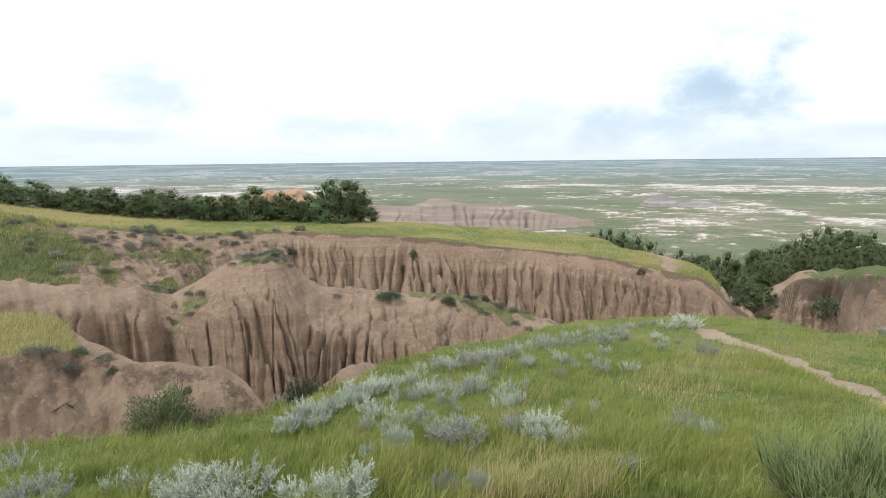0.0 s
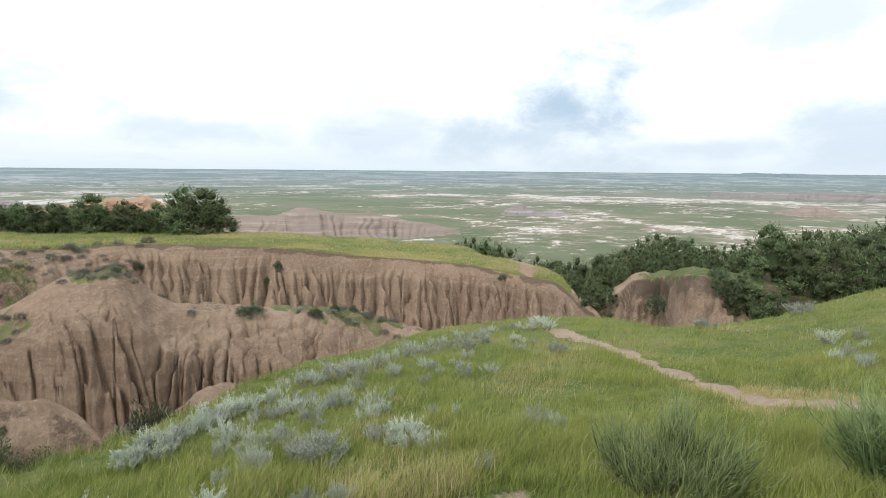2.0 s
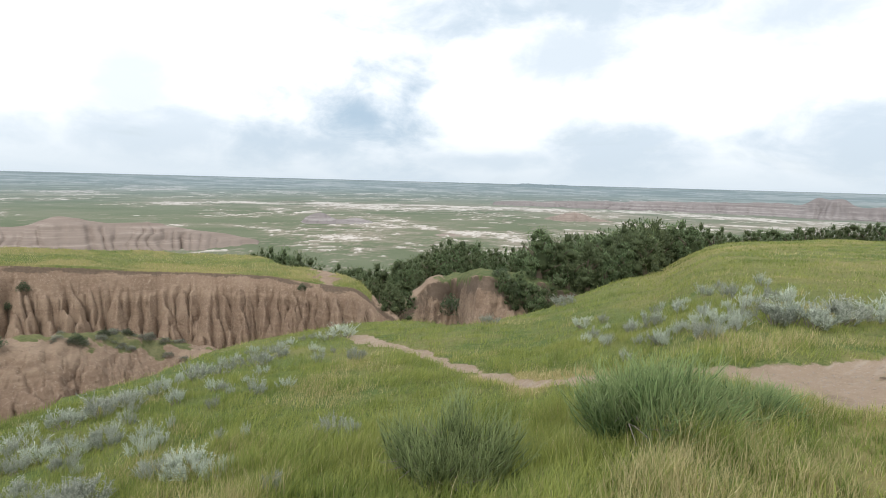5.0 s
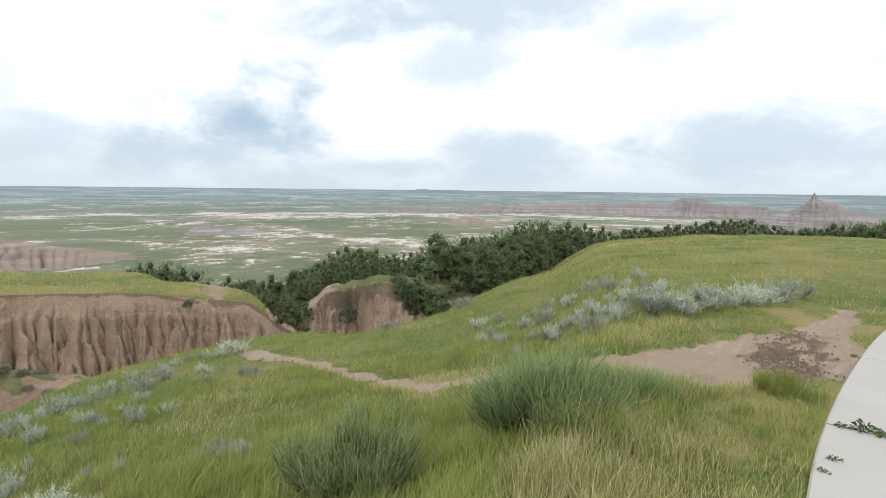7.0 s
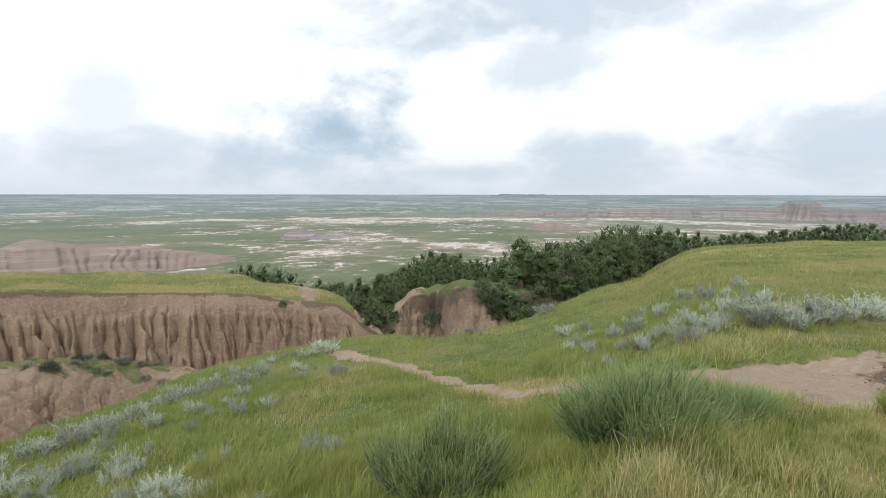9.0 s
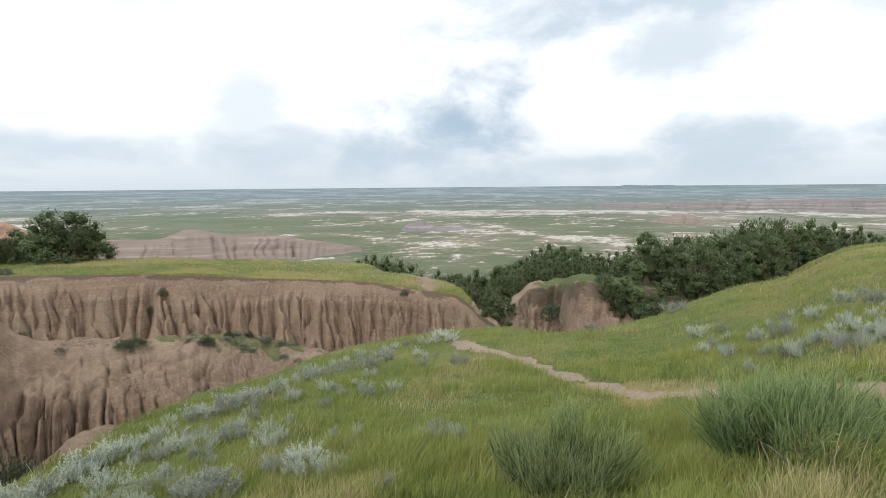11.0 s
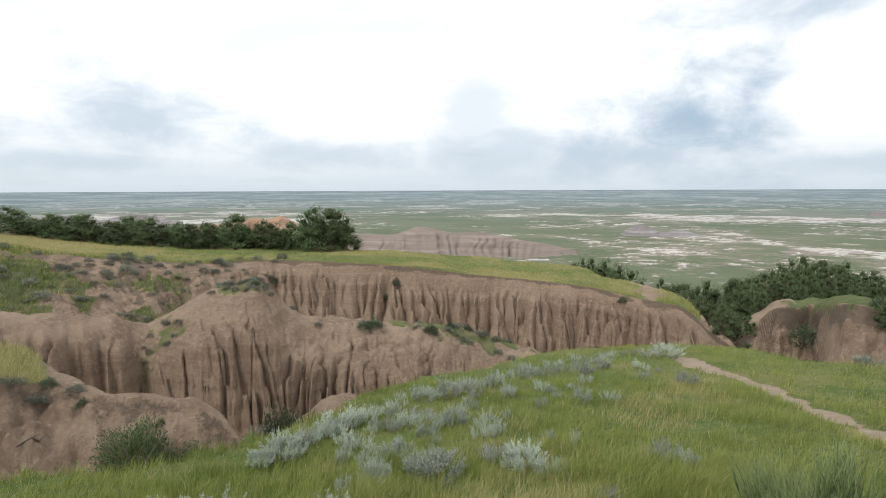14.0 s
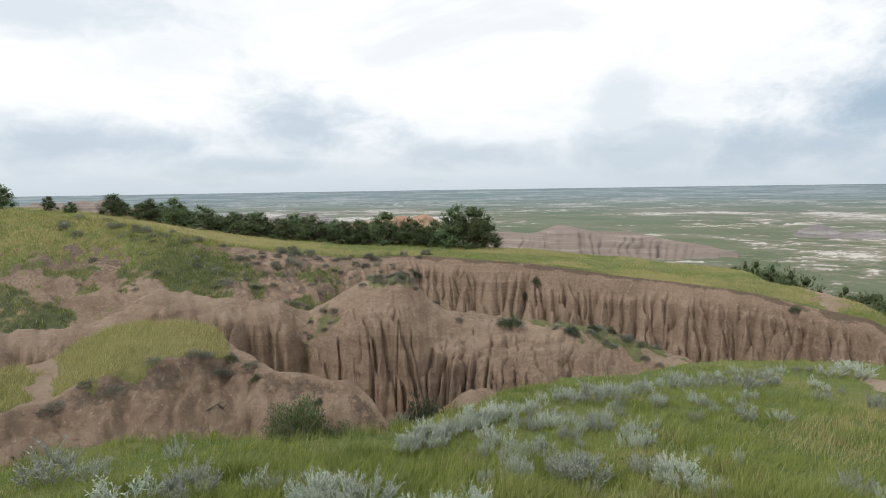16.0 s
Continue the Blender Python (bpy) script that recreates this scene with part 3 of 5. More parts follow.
    bank = bank + (0.4 * fbm(x * 0.9, y * 0.9, 4, 95) - 0.9 * (1 - ridged(x * 0.6, y * 0.6, 3, 96))) * smooth(0.1, 1.2, e)
    bank = np.where((az > 60) | (az < 26), -60, bank)
    keep = bank > z
    z = np.maximum(bank, z)
    grass = np.where(keep, smooth(0.2, -0.1, e + 0.3 * n2) * smooth(33.8, 35.6, az + 0.8 * n2), grass)
    lush = np.where(keep, 0.5, lush)
    soil = np.where(keep, np.maximum(smooth(1.0, 0.1, e + 0.4 * n1), 0.5 * smooth(-0.6, 0.4, n1 + 0.4 * n2)) * (e > 0) * 0.9, soil)
    straw = np.where(keep, 0, straw)

    # lookout slope
    fall = line(FALL, az)
    brink = EYE / np.maximum(np.tan(np.radians(-line(BRINK, np.clip(az, -70, 100)))) - fall, 0.02)
    brink = np.where((az > 100) | (az < -70), 70, np.clip(brink, 2, 60))
    over = d - brink - 0.25 * vnoise(az * 0.6, az * 0, 28)
    cut = smooth(48, 38, az)
    lookout = -fall * np.minimum(d, brink + 60) - np.maximum(over, 0) * (0.28 + 0.82 * cut)
    lookout = lookout + (0.05 * n1 + 0.02 * n2) * smooth(2, 8, d) - 3 * smooth(8, 40, over) * (1 - cut)
    keep = lookout > z
    z = np.maximum(lookout, z)
    edge = smooth(0.9, 0.1, over + 0.3 * n2) * cut + (1 - cut)
    grass = np.where(keep, edge, grass)
    soil = np.where(keep, 0.0, soil)
    lush = np.where(keep, 0.0, lush)
    hill = smooth(12, 30, d) * smooth(50, 58, az)
    straw = np.where(keep, np.clip(0.25 * smooth(0.1, 0.7, n1) + 0.6 * hill * smooth(0.1, 0.9, 0.5 + fbm(x * 0.10, y * 0.3, 3, 55)) + 0.75 * smooth(66, 78, az) * smooth(14, 8, d) * smooth(-0.6, 0.4, n2 + 0.5 * n1), 0, 1), straw)
    return z, grass, straw, soil, lush


# trail: bearing, distance, half width
TRAIL = [(26.4, 18.6, 0.40), (27.6, 16.6, 0.50), (29.4, 14.8, 0.34), (32.2, 13.0, 0.24), (36.7, 10.5, 0.22), (39.5, 9.3, 0.20), (42.5, 8.5, 0.20), (46.4, 7.7, 0.20), (50.8, 7.25, 0.20), (54, 7.2, 0.24), (59, 6.8, 0.2), (64, 6.4, 0.22), (67, 6.5, 0.42), (70, 6.6, 0.62), (73, 6.8, 0.8),
         (76, 7.1, 0.95), (79.5, 7.9, 0.9), (82, 9.5, 0.42), (83.6, 12, 0.2)]
# dry flattened grass beside the trail: bearing, distance, size
FLAT = [(43, 8.4, 0.5), (46, 7.8, 0.6), (49, 7.5, 0.6), (39, 9.6, 0.35), (52, 7.4, 0.4), (82.5, 10.5, 0.8), (79, 11.0, 0.5)]
TURNED = [(79.9, 8.7, 0.36), (80.0, 8.1, 0.42), (80.4, 7.5, 0.5), (80.7, 7.0, 0.46), (80.0, 9.3, 0.26)]
BARE = [(78.5, 8.6, 0.5), (13.5, 3.3, 0.36), (19, 3.5, 0.30), (23.5, 3.7, 0.34), (5.5, 3.25, 0.24), (28, 4.05, 0.2), (44.8, 24.6, 0.9), (43.6, 24.0, 0.6)]


def polar(az, d):
    return np.array([d * math.sin(radians(az)), d * math.cos(radians(az))])


def flat_mask(x, y):
    """1 where dry grass lies flattened."""
    best = np.zeros(np.shape(x))
    n = 0.5 * fbm(x * 2.2, y * 2.2, 3, 69)
    for a, d, w in FLAT:
        fx, fy = polar(a, d)
        best = np.maximum(best, smooth(1.3, 0.5, np.hypot(x - fx, y - fy) / w + n))
    return best


def trail_mask(x, y):
    """1 on the bare trail and the worn patch."""
    pts = [(*polar(a, d), w) for a, d, w in TRAIL]
    n = 0.20 * fbm(x * 1.9, y * 1.9, 4, 66)
    best = np.full(x.shape, -9.0)
    for (ax, ay, aw), (bx, by, bw) in zip(pts, pts[1:]):
        dx, dy = bx - ax, by - ay
        t = np.clip(((x - ax) * dx + (y - ay) * dy) / (dx * dx + dy * dy), 0, 1)
        r = np.hypot(x - ax - t * dx, y - ay - t * dy)
        best = np.maximum(best, (aw + (bw - aw) * t) - r)
    for a, d, w in BARE:
        bx, by = polar(a, d)
        best = np.maximum(best, w - np.hypot(x - bx, y - by))
    return smooth(-0.12, 0.15, best + n * 0.6)


# concrete walk: its edge along x, and its width
WALK_EDGE = [(-6, -1.6), (-4, -1.05), (-2, -0.58), (0, -0.16), (2, 0.19), (3.71, 0.41), (4.5, 0.51), (5.5, 0.595), (7.33, 0.68), (9.49, 0.71), (11, 0.66), (14, 0.42), (17, 0.0)]
WALK_WIDE = 3.0


def walk_edge(x):
    return line(WALK_EDGE, np.asarray(x, float))


def rows_along(A, D):
    a = A[:, :1]
    rim = np.where(a > 180, 42, np.where((a < -65) | (a > 75), 42, rim_dist(a) * smooth(34, 32, a) + np.clip(line(BANK_D, a), 28, 42) * smooth(32, 34, a)))
    rim = rim + (42 - rim) * np.clip(smooth(50, 70, a) + smooth(-58, -65, a), 0, 1)
    cap = np.where(a < -12, knoll_dist(np.clip(a, -70, -16)), 12.6)
    cap = cap + (12.6 - cap) * np.clip(smooth(-16, -12, a) + smooth(-60, -68, a), 0, 1)
    D = D + (cap - 12.6) * np.clip(np.minimum((D - 8) / 4.6, (19 - D) / 6.4), 0, 1)
    return D + (rim - 42) * np.clip(np.minimum((D - 22) / 20, (150 - D) / 98), 0, 1)


def sheet(azs, ds, bent=False):
    """Part of the land on a closed fan of bearings and distances: points, faces and masks."""
    A, D = np.meshgrid(azs, ds, indexing="ij")
    if bent:
        # rows of points follow the rims, so that their edges stay clean
        D = rows_along(A, D)
    Z, G, S, B, L = land(A, D)
    X, Y = D * np.sin(np.radians(A)), D * np.cos(np.radians(A))
    T = trail_mask(X, Y) * (D < 27)
    S = np.maximum(S, flat_mask(X, Y) * (D < 27))
    Z = Z - 0.05 * T
    off = walk_edge(X) - Y
    Z = Z - 0.3 * smooth(0.04, 0.3, off) * smooth(WALK_WIDE, WALK_WIDE - 0.3, off) * smooth(-6, -5.4, X) * smooth(17, 16, X)
    # turned dark earth at the edge of the worn patch
    turned = np.zeros(D.shape)
    for a, dist, w in TURNED:
        tx, ty = polar(a, dist)
        turned = np.maximum(turned, smooth(1.2, 0.5, np.hypot(X - tx, Y - ty) / w + 0.7 * fbm(X * 5, Y * 5, 3, 67)))
    T, B, G = T * (1 - turned), np.maximum(B, 0.65 * turned), G * (1 - turned)
    Z = Z + 0.05 * turned * fbm(X * 5, Y * 5, 2, 68)
    plain = smooth(140, 260, D)
    # pale flats and low walls of the plain
    lg = np.log(np.maximum(D, 1.0))
    w = 0.75 * fbm(A * 0.16, lg * 9, 3, 101) + 0.75 * fbm(A * 0.6 + 1.2 * vnoise(A * 0.3, lg * 14, 99), lg * 62 + 0.7 * vnoise(A * 0.8, lg * 10, 98), 4, 105, 0.62)
    zone = 0.46 * np.exp(-((lg - math.log(560)) / 0.20) ** 2) * smooth(12, 22, A) * smooth(52, 42, A)
    zone = zone + 1.05 * np.exp(-((lg - math.log(1250)) / 0.10) ** 2) * smooth(2, 14, A) * smooth(64, 40, A)
    zone = zone + 0.5 * np.exp(-((lg - math.log(950)) / 0.35) ** 2) * smooth(40, 55, A)
    zone = zone + 0.75 * np.exp(-((lg - math.log(1350)) / 0.16) ** 2) * smooth(-9, -16, A)
    zone = zone + 0.45 * np.exp(-((lg - math.log(780)) / 0.10) ** 2) * smooth(14, 20, A) * smooth(33, 28, A)
    pale = 0.85 * smooth(0.52, 0.74, w + 1.0 * zone - 0.30) * plain * smooth(3200, 1800, D)
    pale = np.maximum(pale, smooth(0.50, 0.66, w) * smooth(1500, 2100, D) * 0.75)
    white = np.exp(-((lg - math.log(1290) + 0.03 * vnoise(A * 0.5, A * 0, 110)) / 0.045) ** 2) * smooth(2, 14, A) * smooth(72, 55, A)
    white = np.maximum(white, np.exp(-((lg - math.log(1120)) / 0.11) ** 2) * smooth(-7, -14, A) * smooth(-44, -38, A))
    pale = np.maximum(pale, 0.95 * smooth(0.25, 0.6, white * (0.75 + 0.5 * w)))
    pale = pale * np.clip(0.9 + 0.5 * fbm(A * 2.2, lg * 120, 3, 112), 0.2, 1.15)
    tan = 0.7 * smooth(0.05, 0.5, 0.6 * w + 0.9 * zone - 0.05) * plain * smooth(3200, 1800, D)
    Z = Z + plain * smooth(0.45, 1.1, w + 0.75 * zone - 0.1) * 1.1 * (0.7 + 0.5 * fbm(A * 1.8, lg * 90, 3, 113)) * smooth(300, 450, D) * smooth(3600, 2000, D)
    # share of the painted haze colour, by distance
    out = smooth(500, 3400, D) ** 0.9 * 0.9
    n, k = A.shape
    co = np.stack([X, Y, Z], -1).reshape(-1, 3)
    i, j = np.meshgrid(np.arange(n), np.arange(k - 1), indexing="ij")
    i2 = (i + 1) % n
    faces = np.stack([i * k + j, i * k + j + 1, i2 * k + j + 1, i2 * k + j], -1).reshape(-1, 4)
    return co, faces, {"grass": G, "straw": S, "topsoil": B, "lush": L, "trail": T, "plain": plain, "pale": pale, "tan": tan, "painted_haze": out, "streak": np.clip(0.5 + 0.6 * fbm(A * 0.30, lg * 26, 5, 115, 0.65), 0, 1)}


def ground_mesh(*sheets):
    """All parts of the land as one mesh."""
    co = np.concatenate([s[0] for s in sheets])
    starts = np.cumsum([0] + [len(s[0]) for s in sheets])
    faces = np.concatenate([s[1] + k for s, k in zip(sheets, starts)])
    me = bpy.data.meshes.new("ground")
    me.vertices.add(len(co))
    me.vertices.foreach_set("co", co.ravel())
    me.loops.add(faces.size)
    me.loops.foreach_set("vertex_index", faces.ravel().astype(np.int32))
    me.polygons.add(len(faces))
    me.polygons.foreach_set("loop_start", np.arange(0, faces.size, 4, dtype=np.int32))
    me.polygons.foreach_set("loop_total", np.full(len(faces), 4, np.int32))
    me.polygons.foreach_set("use_smooth", np.ones(len(faces), bool))
    me.update()
    for key in sheets[0][2]:
        val = np.concatenate([s[2][key].ravel() for s in sheets])
        me.attributes.new(key, "FLOAT", "POINT").data.foreach_set("value", val.astype(np.float32))
    me.materials.append(GROUND)
    return new("ground", me)


def fan(*steps):
    az = np.concatenate([np.arange(*t) for t in steps])
    return np.where(az > 180, az - 360, az)


NEAR_AZ = fan((-58, -54, 0.5), (-54, -31, 0.14), (-31, 31, 0.09), (31, 48, 0.14), (48, 88, 0.25), (88, 302, 2.0))
WIDE_AZ = fan((-58, 90, 0.15), (90, 302, 2.0))
NEAR_D = np.concatenate([[0.0], np.arange(0.4, 9, 0.25), np.arange(9, 11, 0.18), np.arange(11, 14, 0.09), np.arange(14, 17, 0.18), np.arange(17, 22.6, 0.085), np.arange(22.6, 29, 0.16), np.arange(29, 35, 0.12),
                         np.arange(35, 43.2, 0.1), np.arange(43.2, 52, 0.25), np.arange(52, 60, 0.6), np.geomspace(60, 180, 20)])
NEAR_D = NEAR_D[np.r_[True, np.diff(NEAR_D) > 0.02]]
WIDE_D = np.concatenate([np.geomspace(180, 320, 16), np.geomspace(330, 1900, 170), np.geomspace(1930, 4900, 50)])
ground = tagged(ground_mesh(sheet(NEAR_AZ, NEAR_D, True), sheet(WIDE_AZ, WIDE_D)), "grassy lookout above eroded clay gullies and a wide prairie", "ground", kind="structure")


# ---- builders ----
def mesh_from(name, co, faces, mats, index=None, attrs=(), flat=False):
    """One mesh from arrays of points and of faces of one size."""
    co, faces = np.asarray(co, np.float32), np.asarray(faces, np.int32)
    k = faces.shape[1]
    me = bpy.data.meshes.new(name)
    me.vertices.add(len(co))
    me.vertices.foreach_set("co", co.ravel())
    me.loops.add(faces.size)
    me.loops.foreach_set("vertex_index", faces.ravel())
    me.polygons.add(len(faces))
    me.polygons.foreach_set("loop_start", np.arange(0, faces.size, k, dtype=np.int32))
    me.polygons.foreach_set("loop_total", np.full(len(faces), k, np.int32))
    me.polygons.foreach_set("use_smooth", np.full(len(faces), not flat, bool))
    for m in mats:
        me.materials.append(m)
    if index is not None:
        me.polygons.foreach_set("material_index", np.asarray(index, np.int32))
    me.update()
    for key, val in attrs:
        me.attributes.new(key, "FLOAT", "POINT").data.foreach_set("value", np.asarray(val, np.float32).ravel())
    return me


def part(name, me, parent, label=""):
    ob = new(name, me)
    ob.parent = parent
    return tagged(ob, label) if label else ob


def bm_mesh(name, bm, mat, soft=True):
    me = bpy.data.meshes.new(name)
    for f in bm.faces:
        f.smooth = soft
    bm.to_mesh(me)
    bm.free()
    me.materials.append(mat)
    return me


def tube(points, radii, sides=6):
    """Points and quads of a tapered tube."""
    points = [Vector(p) for p in points]
    co, faces = [], []
    for i, p in enumerate(points):
        way = (points[min(i + 1, len(points) - 1)] - points[max(i - 1, 0)]).normalized()
        side = way.cross(Vector((0.31, 0.87, 0.2))).normalized()
        other = way.cross(side)
        for k in range(sides):
            a = 2 * math.pi * k / sides
            co.append(p + radii[i] * (math.cos(a) * side + math.sin(a) * other))
    for i in range(len(points) - 1):
        for k in range(sides):
            k2 = (k + 1) % sides
            faces.append((i * sides + k, i * sides + k2, (i + 1) * sides + k2, (i + 1) * sides + k))
    return np.array(co), np.array(faces)


def join(pieces):
    co, fa, n = [], [], 0
    for c, f in pieces:
        co.append(c)
        fa.append(np.asarray(f) + n)
        n += len(c)
    return np.concatenate(co), np.concatenate(fa)


def leaves(at, way, length, width, rng):
    """A lens-shaped quad at each point, along way, turned at random."""
    n = len(at)
    way = way / np.maximum(np.linalg.norm(way, axis=1, keepdims=True), 1e-6)
    side = np.cross(way, rng.normal(size=(n, 3)))
    side = side / np.maximum(np.linalg.norm(side, axis=1, keepdims=True), 1e-6)
    length, width = np.broadcast_to(length, n)[:, None], np.broadcast_to(width, n)[:, None]
    mid = at + 0.55 * length * way
    co = np.stack([at, mid + 0.5 * width * side, at + length * way, mid - 0.5 * width * side], 1).reshape(-1, 3)
    return co, np.arange(4 * n).reshape(n, 4)


def height_at(az, d):
    return float(land(np.array([float(az)]), np.array([float(d)]))[0][0])


def ground_at(az, d, sink=0.0):
    x, y = polar(az, d)
    return x, y, height_at(az, d) - sink


# ---- plant materials ----
def leaf_material(name, dark, light, tip=None, through=0.25, rough=0.7):
    m, nt, bsdf = material(name, rough, 0.25)
    geo = nt.nodes.new("ShaderNodeNewGeometry")
    info = nt.nodes.new("ShaderNodeObjectInfo")
    c = mix(nt, geo.outputs["Random Per Island"], dark, light)
    big = noise_of(nt, geo.outputs["Position"], 0.9, 3)
    c = mix(nt, fac_ramp(nt, big, 0.35, 0.7, 0.0, 0.45), c, dark)
    hsv = nt.nodes.new("ShaderNodeHueSaturation")
    link(nt, c, hsv.inputs["Color"])
    link(nt, fac_ramp(nt, info.outputs["Random"], 0, 1, 0.76, 1.32), hsv.inputs["Value"])
    link(nt, fac_ramp(nt, info.outputs["Random"], 0.2, 0.8, 0.485, 0.515), hsv.inputs["Hue"])
    c = hsv.outputs["Color"]
    if tip:
        c = mix(nt, mask(nt, "tip"), c, tip)
    link(nt, c, bsdf.inputs["Base Color"])
    tr = nt.nodes.new("ShaderNodeBsdfTranslucent")
    link(nt, c, tr.inputs["Color"])
    mx = nt.nodes.new("ShaderNodeMixShader")
    mx.inputs[0].default_value = through
    link(nt, bsdf.outputs[0], mx.inputs[1])
    link(nt, tr.outputs[0], mx.inputs[2])
    link(nt, mx.outputs[0], nt.nodes["Material Output"].inputs["Surface"])
    return m


def plain_material(name, a, b, scale, rough=0.9, bump=0.3):
    m, nt, bsdf = material(name, rough)
    p = where(nt)
    n = noise_of(nt, p, scale, 5, 0.6)
    c = mix(nt, n, a, b)
    c = mix(nt, fac_ramp(nt, noise_of(nt, p, scale * 0.13, 4), 0.4, 0.7, 0, 0.4), c, a)
    link(nt, c, bsdf.inputs["Base Color"])
    bumped(nt, bsdf, n, bump, 0.02)
    return m


BARK = plain_material("juniper_bark", (0.10, 0.075, 0.055), (0.20, 0.16, 0.13), 9)
TWIG = plain_material("grey_twig", (0.16, 0.14, 0.12), (0.30, 0.27, 0.24), 20)
JUNIPER = leaf_material("juniper_foliage", (0.054, 0.084, 0.038), (0.225, 0.28, 0.140), through=0.25)
# darker foliage green: shade inside the crown put into the colour
JUNIPER_SHADE = plain_material("juniper_inner_shade", (0.03, 0.045, 0.02), (0.085, 0.105, 0.05), 9, 0.9, 0.8)
SAGE = leaf_material("sagebrush_leaf", (0.25, 0.288, 0.232), (0.57, 0.60, 0.515), through=0.2)
RABBIT = leaf_material("rabbitbrush_stem", (0.032, 0.060, 0.022), (0.23, 0.31, 0.122), (0.36, 0.43, 0.20), 0.3)
GREASE = leaf_material("greasewood_leaf", (0.055, 0.08, 0.042), (0.15, 0.18, 0.11), through=0.15)
GULLY = leaf_material("gully_bush_leaf", (0.064, 0.102, 0.044), (0.20, 0.26, 0.115), through=0.2)
RIM_SAGE = leaf_material("rim_shrub_leaf", (0.115, 0.125, 0.095), (0.27, 0.28, 0.225), through=0.12)
LIME = leaf_material("fresh_shrub_leaf", (0.16, 0.19, 0.045), (0.37, 0.39, 0.11), through=0.3)
WEED = leaf_material("weed_leaf", (0.05, 0.09, 0.03), (0.12, 0.19, 0.06), through=0.2)


def grass_material():
    m, nt, bsdf = material("grass_blade", 0.6, 0.3)
    geo = nt.nodes.new("ShaderNodeNewGeometry")
    p, r = geo.outputs["Position"], geo.outputs["Random Per Island"]
    patch = noise_of(nt, p, 0.5, 4, 0.6, 0.4)
    c = mix(nt, calc(nt, "ADD", calc(nt, "MULTIPLY", r, 0.4), calc(nt, "MULTIPLY", mask(nt, "tone"), 0.6)), (0.070, 0.125, 0.020), (0.37, 0.41, 0.10))
    c = mix(nt, fac_ramp(nt, patch, 0.46, 0.70, 0.0, 0.6), c, (0.30, 0.32, 0.095))
    c = mix(nt, fac_ramp(nt, patch, 0.50, 0.34, 0.0, 0.6), c, (0.085, 0.140, 0.030))
    c = mix(nt, mask(nt, "dry"), c, mix(nt, r, (0.38, 0.31, 0.15), (0.62, 0.53, 0.31)))
    c = mix(nt, calc(nt, "MULTIPLY", mask(nt, "tip"), 0.15), c, (0.37, 0.37, 0.18))
    link(nt, c, bsdf.inputs["Base Color"])
    tr = nt.nodes.new("ShaderNodeBsdfTranslucent")
    link(nt, c, tr.inputs["Color"])
    mx = nt.nodes.new("ShaderNodeMixShader")
    mx.inputs[0].default_value = 0.3
    link(nt, bsdf.outputs[0], mx.inputs[1])
    link(nt, tr.outputs[0], mx.inputs[2])
    link(nt, mx.outputs[0], nt.nodes["Material Output"].inputs["Surface"])
    return m


GRASS = grass_material()


